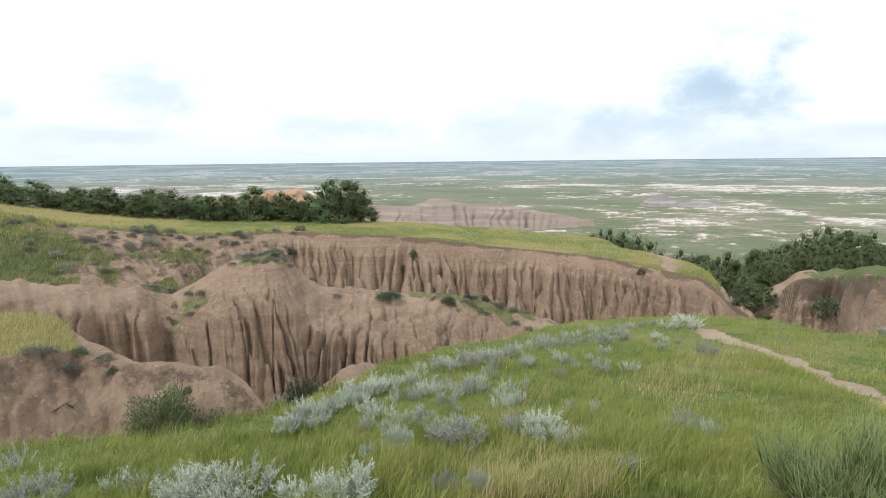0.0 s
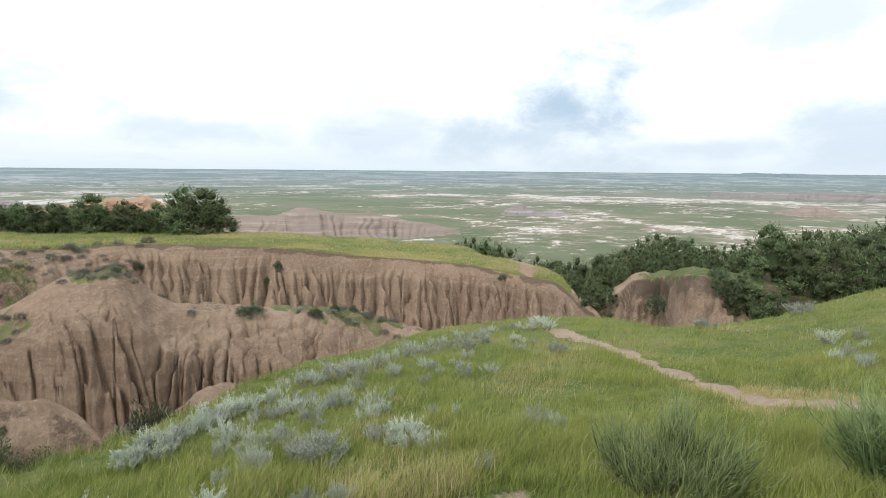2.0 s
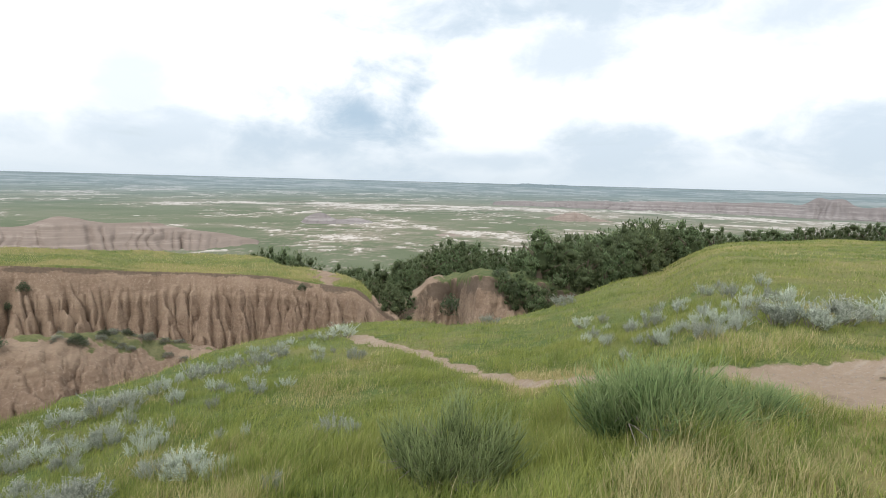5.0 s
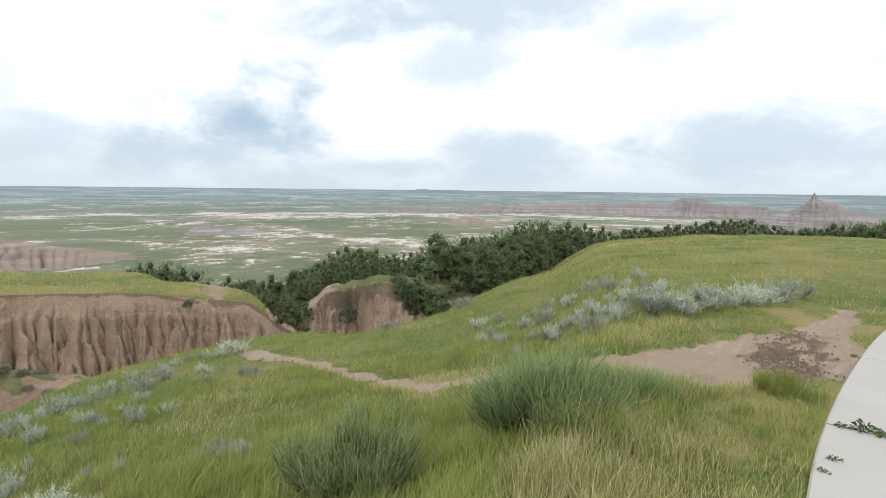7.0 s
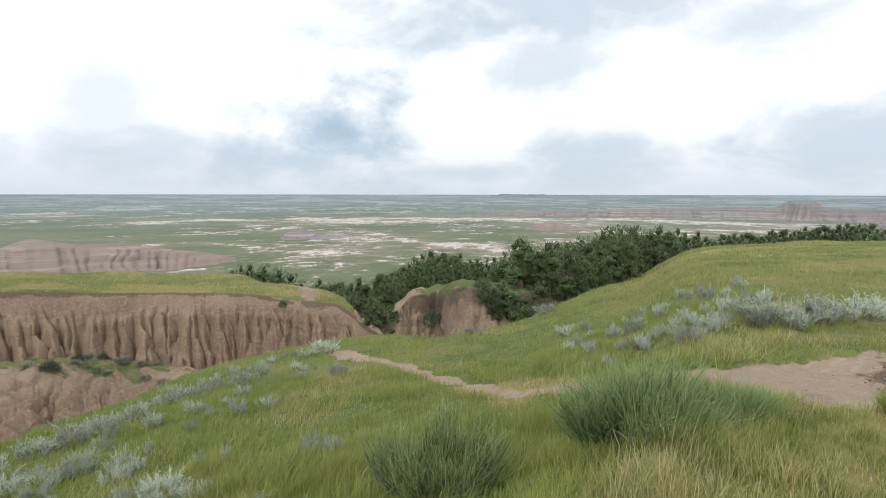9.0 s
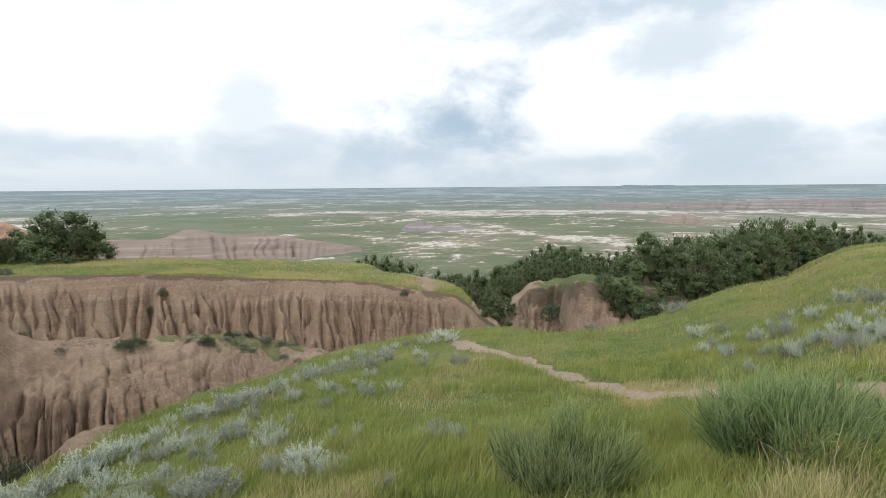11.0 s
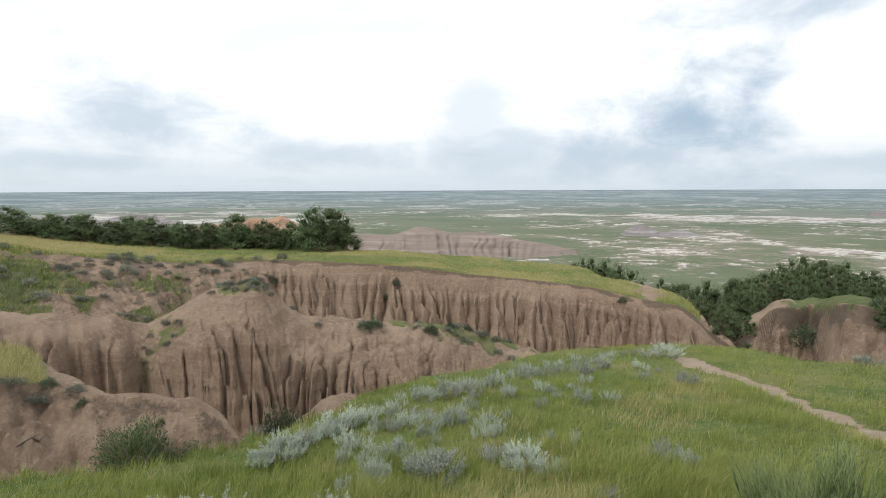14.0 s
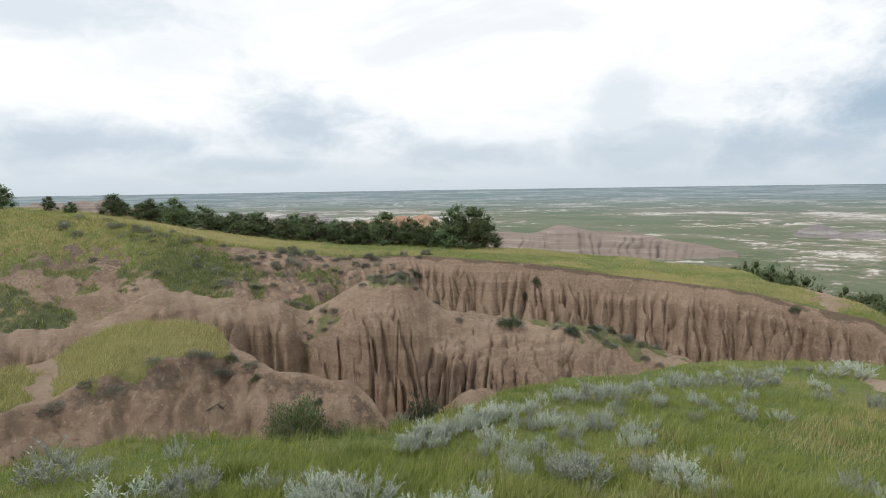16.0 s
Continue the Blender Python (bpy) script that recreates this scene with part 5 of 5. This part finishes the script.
for k in range(64):
    az = random.uniform(-48, -14)
    d = float(line(RIM_D, np.array([az]))[0]) - abs(random.gauss(0.2, 1.6 if az > -30 else 4.5)) + 0.6
    rim_rows.append((k % 2, placed(az, d, random.uniform(0.25, 0.6), 1.4, 0.04)))
for k in range(26):
    az = random.uniform(-21.8, -15.9)
    rim_rows.append((k % 2, placed(az, 24 + random.uniform(-0.4, 1.2), random.uniform(0.14, 0.28), 1.5, 0.03)))
for k in range(46):
    az = random.choice((random.uniform(-14, 8), random.uniform(1, 9.5), random.gauss(-25.9, 0.8)))
    rim_rows.append((k % 2, placed(az, float(line(SPUR_D, np.array([az]))[0]) - random.uniform(-0.8, 1.2) - (1.0 if az < -20 else 0.0), random.uniform(0.12, 0.30), 1.5, 0.03)))
for k in range(10):
    az = random.uniform(-54, -33)
    rim_rows.append((k % 2, placed(az, float(line(KNOLL_FRONT, np.array([az]))[0]) + random.uniform(-0.3, 0.1), random.uniform(0.14, 0.25), 1.5, 0.03)))
for k in range(95):
    az = random.choice((random.uniform(-50, -22), random.gauss(-31, 3), random.gauss(-25, 2.5)))
    rd, fd = float(line(RIM_D, np.array([az]))[0]), float(line(FOOT_D, np.array([az]))[0])
    rim_rows.append((k % 2, placed(az, rd - (rd - fd) * random.uniform(0.03, 0.6), random.uniform(0.12, 0.34), 1.7, 0.04)))
spread(GREY, rim_rows, "small grey sage shrub on the clay rim", "shrub", "grey shrubs on the rims")


# ---- grass ----
def blades(name, az, d, high, width, dry, rng, label, fine, bend=0.55, tone=None):
    """Many grass blades as one mesh: each bends over to its tip."""
    x, y = d * np.sin(np.radians(az)), d * np.cos(np.radians(az))
    z = land(az, d)[0]
    n = len(az)
    foot = np.stack([x, y, z - 0.02], 1)
    yaw = rng.uniform(0, 2 * math.pi, n)
    lean = high * bend * rng.uniform(0.2, 1.3, n)
    way = np.stack([np.cos(yaw) + 0.5, np.sin(yaw) + 0.1, 0 * yaw], 1) * lean[:, None]
    a2 = rng.uniform(0, math.pi, n)
    side = np.stack([np.cos(a2), np.sin(a2), 0 * a2], 1) * (width * rng.uniform(0.6, 1.3, n))[:, None] * 0.5
    up = np.array([0, 0, 1.0])
    mid = foot + way * 0.30 + up * (0.6 * high)[:, None]
    tip = foot + way + up * (high * 0.95)[:, None]
    co = np.stack([foot - side, foot + side, mid + side * 0.75, mid - side * 0.75, tip + side * 0.12, tip - side * 0.12], 1).reshape(-1, 3)
    q, rise = 6 * np.arange(n)[:, None], [0, 0, 0.35, 0.35, 1, 1]
    fa = np.concatenate([q + [0, 1, 2, 3], q + [3, 2, 4, 5]])
    if not fine:
        co = np.stack([foot - side, foot + side, tip + side * 0.3, tip - side * 0.3], 1).reshape(-1, 3)
        fa, rise = np.arange(4 * n).reshape(n, 4), [0, 0, 1, 1]
    me = mesh_from(name, co, fa, [GRASS], None, [("dry", np.repeat(dry, len(rise))), ("tip", np.tile(rise, n)), ("tone", np.repeat(rng.random(n) if tone is None else tone, len(rise)))])
    return tagged(new(name, me), label, "grass", kind="stuff")


def meadow(name, count, near, far, high, width, seed, label, a0=-58, a1=92):
    rng = np.random.default_rng(seed)
    per = 12
    ta = rng.uniform(a0, a1, count // per)
    td = np.sqrt(rng.uniform(near ** 2, far ** 2, count // per))
    tone = np.repeat(np.clip(rng.normal(0.5, 0.38, count // per), 0, 1), per)
    size = np.repeat(rng.uniform(0.6, 1.35, count // per), per)
    loose = np.repeat(0.02 + 0.006 * td, per)
    x = np.repeat(td * np.sin(np.radians(ta)), per) + rng.normal(size=len(tone)) * loose
    y = np.repeat(td * np.cos(np.radians(ta)), per) + rng.normal(size=len(tone)) * loose
    az, d, count = np.degrees(np.arctan2(x, y)), np.hypot(x, y), len(tone)
    brink = EYE / np.maximum(np.tan(np.radians(-line(BRINK, az))) - line(FALL, az), 0.02)
    tuft = fbm(x * 2.3, y * 2.3, 3, 201)
    ok = (d < brink + 0.25) & (trail_mask(x, y) < 0.35 + 0.3 * rng.random(count)) & (rng.random(count) < 0.74 + 0.36 * tuft) & ~on_walk(x, y)
    az, d, x, y, tuft, tone, size = az[ok], d[ok], x[ok], y[ok], tuft[ok], tone[ok], size[ok]
    straw = smooth(0.1, 0.6, 0.8 * fbm(x * 0.55, y * 0.55, 3, 203) + 0.5 * smooth(54, 78, az) - 0.15 + 0.9 * smooth(3.9, 3.2, d) * smooth(50, 60, az) - 0.35 * smooth(6, 12, d) + 0.1 + 0.55 * np.exp(-((az - 15) / 10) ** 2 - ((d - 4.2) / 0.8) ** 2))
    fresh = smooth(30, 38, az) * smooth(60, 54, az) * smooth(4.6, 4.0, d)
    straw = np.clip(straw * (1 - 0.85 * fresh) + 0.7 * smooth(57, 64, az) * smooth(6.2, 5.0, d) * smooth(-0.5, 0.3, fbm(x * 1.2, y * 1.2, 3, 204)), 0, 1.2)
    tone = np.clip(tone + 0.35 * fresh, 0, 1)
    dry = (rng.random(len(az)) < 0.04 + 0.6 * straw) * rng.uniform(0.5, 1.0, len(az))
    flat = flat_mask(x, y)
    dry = np.where(rng.random(len(az)) < 0.85 * flat, rng.uniform(0.6, 1.0, len(az)), dry)
    short = 1 - 0.5 * flat - 0.35 * smooth(66, 82, az) - 0.3 * smooth(0.05, 0.5, trail_mask(x, y))
    h = high * rng.uniform(0.6, 1.15, len(az)) * size * (0.9 + 0.35 * tuft) * short
    return blades(name, az, d, h, width, dry, rng, label, near < 5, tone=tone)


# ---- concrete walk ----
def on_walk(x, y):
    """Whether a place lies on the concrete walk."""
    off = walk_edge(x) - y
    return (off > -0.02) & (off < WALK_WIDE) & (x > -6) & (x < 17)


def walk_z(x):
    return -0.036 * abs(x) + 0.05


def concrete_material():
    m, nt, bsdf = material("worn_concrete", 0.85, 0.3)
    p = where(nt)
    a, b = noise_of(nt, p, 1.3, 5, 0.6), noise_of(nt, p, 60, 4, 0.7)
    c = mix(nt, a, (0.355, 0.345, 0.325), (0.44, 0.43, 0.41))
    c = mix(nt, fac_ramp(nt, b, 0.55, 0.75, 0, 0.35), c, (0.36, 0.33, 0.30))
    link(nt, c, bsdf.inputs["Base Color"])
    bumped(nt, bsdf, b, 0.25, 0.004)
    return m


def walk_slabs():
    """Concrete walk of separate slabs with open joints, following its curved edge."""
    mat = concrete_material()
    holder = tagged(new("pavement"), "pale concrete walk of slabs with weeds in the joints", "walkway", kind="structure")
    cuts = [-5.4, -2.75, -0.1, 2.55, 5.2, 7.9, 10.6, 13.3, 16.0]
    for x0, x1 in zip(cuts, cuts[1:]):
        bm = bmesh.new()
        rows = []
        lift = random.uniform(-0.006, 0.006)
        for x in np.linspace(x0 + 0.010, x1 - 0.010, 9):
            ye = float(walk_edge(x))
            ring = []
            for off, low in ((0.0, 0.14), (0.0, 0.014), (0.014, 0.0), (WALK_WIDE - 0.014, 0.0), (WALK_WIDE, 0.014), (WALK_WIDE, 0.14)):
                ring.append(bm.verts.new((x + 0.1 * off, ye - off, walk_z(x) - low + lift)))
            rows.append(ring)
        for r, s in zip(rows, rows[1:]):
            for i in range(5):
                bm.faces.new((r[i], r[i + 1], s[i + 1], s[i]))
        bm.faces.new(rows[0])
        bm.faces.new(rows[-1][::-1])
        bmesh.ops.recalc_face_normals(bm, faces=bm.faces)
        part("slab", bm_mesh("slab", bm, mat, False), holder)
    return holder


walk_slabs()


def weed(seed):
    rng = np.random.default_rng(seed)
    plant = new("weed")
    n = 70
    a, r = rng.uniform(0, 2 * math.pi, n), rng.random(n)
    at = np.stack([r * np.cos(a) * 0.8, r * np.sin(a) * 0.35, 0.1 + 0.5 * rng.random(n) * (1 - 0.5 * r)], 1)
    lc, lf = leaves(at, np.stack([np.cos(a), np.sin(a), 0.5 + 0 * a], 1) + rng.normal(scale=0.5, size=(n, 3)), 0.34, 0.13, rng)
    part("leafage", mesh_from("leaves", lc, lf, [WEED]), plant)
    st = [tube([(0, 0, -0.05), (0.3 * math.cos(t), 0.15 * math.sin(t), 0.25), (0.7 * math.cos(t), 0.3 * math.sin(t), 0.35)], [0.02, 0.015, 0.006], 4) for t in (0.2, 1.6, 2.9, 4.4, 5.5)]
    part("woody_base", mesh_from("stems", *join(st), [WEED]), plant)
    return plant


weed_rows = []
for az, d, s in ((86.4, 5.24, 0.13), (84.9, 5.22, 0.07), (87.6, 5.24, 0.09), (84.9, 4.5, 0.06), (84.4, 4.25, 0.05), (84.6, 7.9, 0.06)):
    x, y = polar(az, d)
    weed_rows.append((0, pose(x, y, walk_z(x) - 0.01, 0, 0, random.uniform(60, 110)) @ Matrix.Scale(s, 4)))
spread([weed(61)], weed_rows, "green leafy weed growing from a concrete joint", "weed", "weeds in the joints")

meadow("grass", 215000, 1.0, 6.0, 0.20, 0.0052, 71, "tall green grass with straw-coloured seed heads on the slope")
meadow("grass", 190000, 6.0, 12.0, 0.135, 0.008, 72, "tall green grass on the slope beside the trail")
meadow("grass", 90000, 26.0, 66.0, 0.12, 0.03, 74, "rough grass on the hill", 44, 92)
meadow("grass", 120000, 12.0, 26.0, 0.13, 0.013, 73, "green grass towards the brink")


def plateau_grass(count, seed):
    """Short grass on the plateau and the knoll's cap."""
    rng = np.random.default_rng(seed)
    az = rng.uniform(-52, 28, count)
    rim, back = line(RIM_D, az), line(BACK_D, az)
    d = rim + 0.15 + (back - rim) * rng.random(count) ** 1.3
    knoll = rng.random(count) < 0.3
    az = np.where(knoll, rng.uniform(-56, -35.5, count), az)
    d = np.where(knoll, line(KNOLL_FRONT, az) + 0.05 + (line(KNOLL_BACK, az) - line(KNOLL_FRONT, az)) * rng.random(count), d)
    x, y = d * np.sin(np.radians(az)), d * np.cos(np.radians(az))
    dry = (rng.random(count) < 0.5 + 0.35 * fbm(x * 0.2, y * 0.5, 3, 207) + 0.7 * np.exp(-((az + 36) / 4) ** 2)) * rng.uniform(0.4, 0.9, count)
    ok = land(az, d)[1] > 0.55
    az, d, dry, knoll, count = az[ok], d[ok], dry[ok], knoll[ok], int(ok.sum())
    blades("grass", az, d, rng.uniform(0.07, 0.2, count), np.where(knoll, 0.010, 0.022), dry, rng, "short straw-tinged grass on the plateau and the knoll", False)


plateau_grass(52000, 75)


def slope_grass(count, seed):
    """Tufts on the turf of the far slope."""
    rng = np.random.default_rng(seed)
    az = rng.uniform(-56, -18, count)
    rim, foot = line(RIM_D, az), line(FOOT_D, az)
    d = rim - (rim - foot) * rng.random(count) ** 1.2
    az = az + rng.normal(scale=0.1, size=count)
    z, turf, straw, soil, lush = land(az, d)
    ok = turf + 0.15 * rng.normal(size=count) > 0.55
    az, d, lush, count = az[ok], d[ok], lush[ok], int(ok.sum())
    dry = (rng.random(count) < 0.45 - 0.35 * lush) * rng.uniform(0.4, 0.9, count)
    tone = np.clip(rng.normal(0.45 - 0.40 * lush, 0.2), 0, 1)
    blades("grass", az, d, rng.uniform(0.10, 0.26, count), np.full(count, 0.035), dry, rng, "dark green and straw-coloured tufts on the far slope", False, tone=tone)


slope_grass(60000, 77)


def gravel(count, seed):
    """Small stones on the bare ground, as one mesh."""
    rng = np.random.default_rng(seed)
    az, d = rng.uniform(0, 84, 60 * count), rng.uniform(2.8, 13, 60 * count)
    x, y = d * np.sin(np.radians(az)), d * np.cos(np.radians(az))
    ok = np.flatnonzero((trail_mask(x, y) > 0.6) & ~on_walk(x, y))[:count]
    z = land(az[ok], d[ok])[0] - 0.05
    unit = np.array([(1, 0, 0), (0, 1, 0), (-1, 0, 0), (0, -1, 0), (0, 0, 0.8), (0, 0, -0.6)], float)
    tri = np.array([(0, 1, 4), (1, 2, 4), (2, 3, 4), (3, 0, 4), (1, 0, 5), (2, 1, 5), (3, 2, 5), (0, 3, 5)])
    n = len(ok)
    size = rng.uniform(0.004, 0.014, (n, 1, 1)) * rng.uniform(0.6, 1.4, (n, 1, 3))
    co = unit[None] * size * rng.uniform(0.7, 1.2, (n, 6, 1)) + np.stack([x[ok], y[ok], z + 0.004], 1)[:, None]
    fa = (tri[None] + 6 * np.arange(n)[:, None, None]).reshape(-1, 3)
    mat = plain_material("gravel_stone", (0.26, 0.21, 0.17), (0.50, 0.44, 0.38), 14)
    tagged(new("gravel", mesh_from("gravel", co.reshape(-1, 3), fa, [mat], flat=True)), "pale gravel on the worn earth", "gravel", kind="stuff")


gravel(1500, 76)


def clods(count, seed):
    """Lumps of dark turned earth, as one mesh."""
    rng = np.random.default_rng(seed)
    pick = rng.integers(0, len(TURNED), count)
    foot = np.array([polar(a, d) for a, d, w in TURNED])[pick] + rng.normal(scale=0.24, size=(count, 2)) * [0.5, 1.0]
    az, d = np.degrees(np.arctan2(foot[:, 0], foot[:, 1])), np.hypot(foot[:, 0], foot[:, 1])
    z = land(az, d)[0] - 0.01
    u, v = np.meshgrid(np.arange(6) * math.pi / 3, [0.35, 1.1, 1.9, 2.7], indexing="ij")
    ball = np.stack([np.sin(v) * np.cos(u), np.sin(v) * np.sin(u), 0.7 * np.cos(v)], -1).reshape(-1, 3)
    i, j = np.meshgrid(np.arange(6), np.arange(3), indexing="ij")
    quad = np.stack([i * 4 + j, i * 4 + j + 1, (i + 1) % 6 * 4 + j + 1, (i + 1) % 6 * 4 + j], -1).reshape(-1, 4)
    size = rng.uniform(0.004, 0.016, (count, 1, 1)) * rng.uniform(0.7, 1.3, (count, 1, 3))
    co = ball[None] * size * rng.uniform(0.7, 1.25, (count, 24, 1)) + np.stack([foot[:, 0], foot[:, 1], z], 1)[:, None]
    fa = (quad[None] + 24 * np.arange(count)[:, None, None]).reshape(-1, 4)
    mat = plain_material("turned_earth", (0.11, 0.082, 0.062), (0.23, 0.18, 0.14), 25)
    tagged(new("soil_clods", mesh_from("soil_clods", co.reshape(-1, 3), fa, [mat], flat=True)), "dark crumbly clods of turned earth beside the walk", "soil", kind="stuff")


clods(240, 78)


# ---- far forms ----
def rock_material(name, low, mid, high, pitch):
    m, nt, bsdf = material(name, 0.95, 0.1)
    p = where(nt)
    sep = nt.nodes.new("ShaderNodeSeparateXYZ")
    link(nt, p, sep.inputs[0])
    wob = noise_of(nt, p, 0.03, 4)
    lay = noise_of(nt, scaled(nt, p, 0.004, 0.004, pitch), 1.0, 5, 0.7)
    c = ramp(nt, lay, [(0.36, low), (0.5, mid), (0.62, high)])
    c = mix(nt, fac_ramp(nt, wob, 0.35, 0.7, 0, 0.75), c, mid)
    c = mix(nt, fac_ramp(nt, noise_of(nt, p, 0.12, 5, 0.7), 0.5, 0.72, 0, 0.55), c, low)
    link(nt, c, bsdf.inputs["Base Color"])
    bumped(nt, bsdf, noise_of(nt, p, 0.4, 5), 0.6, 1.0)
    return m


PINK = rock_material("banded_pink_badland", (0.205, 0.170, 0.146), (0.248, 0.203, 0.176), (0.315, 0.268, 0.238), 0.35)
TAN = rock_material("banded_tan_badland", (0.17, 0.155, 0.155), (0.225, 0.205, 0.203), (0.33, 0.31, 0.305), 0.3)
ORANGE = rock_material("orange_badland", (0.33, 0.20, 0.13), (0.37, 0.235, 0.16), (0.42, 0.30, 0.22), 0.12)


def butte(name, crest, dist, depth, mat, label, seed, base=-60.0, step=0.09, rib=1.0, steep=1.5):
    """An eroded butte: crest given as bearing and elevation, ribbed faces falling to the plain."""
    a0, a1 = crest[0][0], crest[-1][0]
    az = np.arange(a0 - 1.0, a1 + 1.0, step)
    v = np.concatenate([np.linspace(-1, -0.02, 50), np.linspace(0, 1, 10)])
    A, V = np.meshgrid(az, v, indexing="ij")
    top = EYE + dist * np.tan(np.radians(line(crest, np.clip(A, a0, a1))))
    top = base + (top - base) * smooth(0, 0.6, A - a0 + 0.6) * smooth(0, 0.6, a1 + 0.6 - A)
    arc = np.radians(A) * dist
    top = top + (top - base) * (0.07 * fbm(arc / depth * 2.2, A * 0, 3, seed + 8) - 0.04 * np.abs(vnoise(arc / depth * 5, A * 0, seed + 9)))
    s = np.abs(V)
    r1 = ribs(arc / (depth * 0.32) + 0.3 * vnoise(arc / depth * 2, V * 3, seed), seed + 1)
    r2 = ribs(arc / (depth * 0.11) + 0.5 * vnoise(arc / depth * 3, V * 4, seed + 2), seed + 3)
    f = np.clip(s - rib * (0.42 * (r1 - 0.6) + 0.20 * (r2 - 0.6)) * smooth(0.0, 0.35, s), 0, 1)
    ledge = f * 5 + 0.5 * vnoise(arc / depth * 2, f * 3, seed + 5)
    f = (0.72 * f + 0.28 * (np.floor(ledge) + smooth(0.5, 1.0, ledge - np.floor(ledge))) / 5).clip(0, 1)
    Z = base - 2 + (top - base + 2) * (1 - f) ** steep
    D = dist + V * depth * (1 + 0.2 * vnoise(arc / depth * 0.5, V * 0, seed + 7))
    X, Y = D * np.sin(np.radians(A)), D * np.cos(np.radians(A))
    n, k = A.shape
    i, j = np.meshgrid(np.arange(n - 1), np.arange(k - 1), indexing="ij")
    fa = np.stack([i * k + j, i * k + j + 1, (i + 1) * k + j + 1, (i + 1) * k + j], -1).reshape(-1, 4)
    ob = new(name, mesh_from(name, np.stack([X, Y, Z], -1).reshape(-1, 3), fa, [mat]))
    return tagged(ob, label, "rock formation", "buttes on the plain")


butte("butte", [(-10.5, -5.2), (-7.9, -4.6), (-4.9, -4.75), (-2.6, -4.4), (-0.8, -3.85), (1, -4.2), (3.5, -4.5), (5.7, -4.45), (8, -4.8), (10.4, -5.2), (12.7, -5.6), (15.6, -6.3)], 520, 60, PINK, "banded pink clay butte on the prairie", 301, rib=0.75, step=0.08)
butte("butte", [(-24, -3.9), (-22.2, -3.4), (-19.5, -3.2), (-17.4, -2.75), (-16, -3.0), (-14.6, -2.6), (-13.4, -3.2), (-12, -4.2)], 700, 70, ORANGE, "rounded orange clay knolls on the prairie", 321, steep=1.0)
butte("butte", [(20.5, -4.0), (22, -3.5), (23.5, -4.2), (25.5, -4.0), (28, -4.7)], 760, 50, TAN, "low pale butte on the green prairie", 331, base=-58, steep=1.2)
butte("butte", [(31, -6.4), (33, -5.8), (35.5, -5.5), (37.5, -5.9)], 600, 36, PINK, "low pink butte among pale flats", 341, base=-62, steep=1.0)
butte("butte", [(45, -3.6), (47, -3.0), (48.6, -2.8), (50, -3.3), (52, -3.6)], 950, 60, PINK, "cone-shaped pink clay butte", 351, base=-62, steep=1.0)
butte("butte", [(40, -2.0), (46, -1.75), (51, -1.6), (55, -1.5), (59, -1.35), (63, -1.2), (66.5, -1.15), (68.2, -1.1), (69, -0.65), (69.8, -0.75), (70.8, -0.65), (71.6, -1.1), (74, -1.2), (76, -1.3)], 1500, 130, TAN, "long banded badland wall across the plain", 361, base=-64)
butte("butte", [(74.5, -2.4), (77, -1.9), (78, -1.5), (78.7, -1.1), (79.1, -0.75), (79.35, -0.4), (79.5, -0.08), (79.7, -0.45), (80.1, -0.7), (80.9, -0.8), (81.4, -1.05), (82.5, -1.5), (84, -2.0)], 1150, 110, TAN, "peaked banded butte with a pointed top", 371, base=-62, rib=0.6)
butte("butte", [(-55, -1.3), (-51, -1.0), (-48, -0.65), (-44.6, -0.6), (-43, -1.1), (-40, -1.6)], 1000, 80, PINK, "dark pink clay butte far beyond the trees", 381, base=-60)
butte("butte", [(-36, -2.4), (-33, -2.1), (-30.5, -2.6), (-28, -2.2), (-26, -2.4), (-24, -2.8)], 900, 70, TAN, "low eroded clay hills beyond the trees", 391, base=-62, steep=1.0)
# rock colour with the haze of distance painted in
HAZE_ROCK = rock_material("mesa_haze_tint", (0.155, 0.205, 0.228), (0.172, 0.222, 0.245), (0.19, 0.24, 0.262), 0.02)
butte("mesa", [(41.5, -0.35), (42.4, -0.11), (44.5, -0.09), (47.4, -0.10), (48.6, -0.3)], 3800, 160, HAZE_ROCK, "flat-topped mesa on the horizon, tinted blue-grey for haze", 395, base=-28, step=0.12)


def dead_branch():
    """A bent dry branch lying on the knoll's clay face."""
    branch = new("dead_branch")
    rows = [(-37.6, 12.02), (-37.1, 12.06), (-36.5, 12.12), (-36.0, 12.20), (-35.6, 12.30)]
    pts = [Vector(ground_at(a, d, -0.03 - 0.05 * (i == 2))) for i, (a, d) in enumerate(rows)]
    part("stem", mesh_from("stem", *tube(pts, [0.012, 0.022, 0.026, 0.02, 0.008], 6), [BARK]), branch)
    fork = pts[3] + Vector((0.06, -0.04, 0.16))
    part("twig", mesh_from("twig", *tube([pts[2], 0.5 * (pts[2] + fork), fork], [0.014, 0.010, 0.004], 5), [BARK]), branch)
    return tagged(branch, "dry dark brown branch lying on bare clay", "branch")


dead_branch()
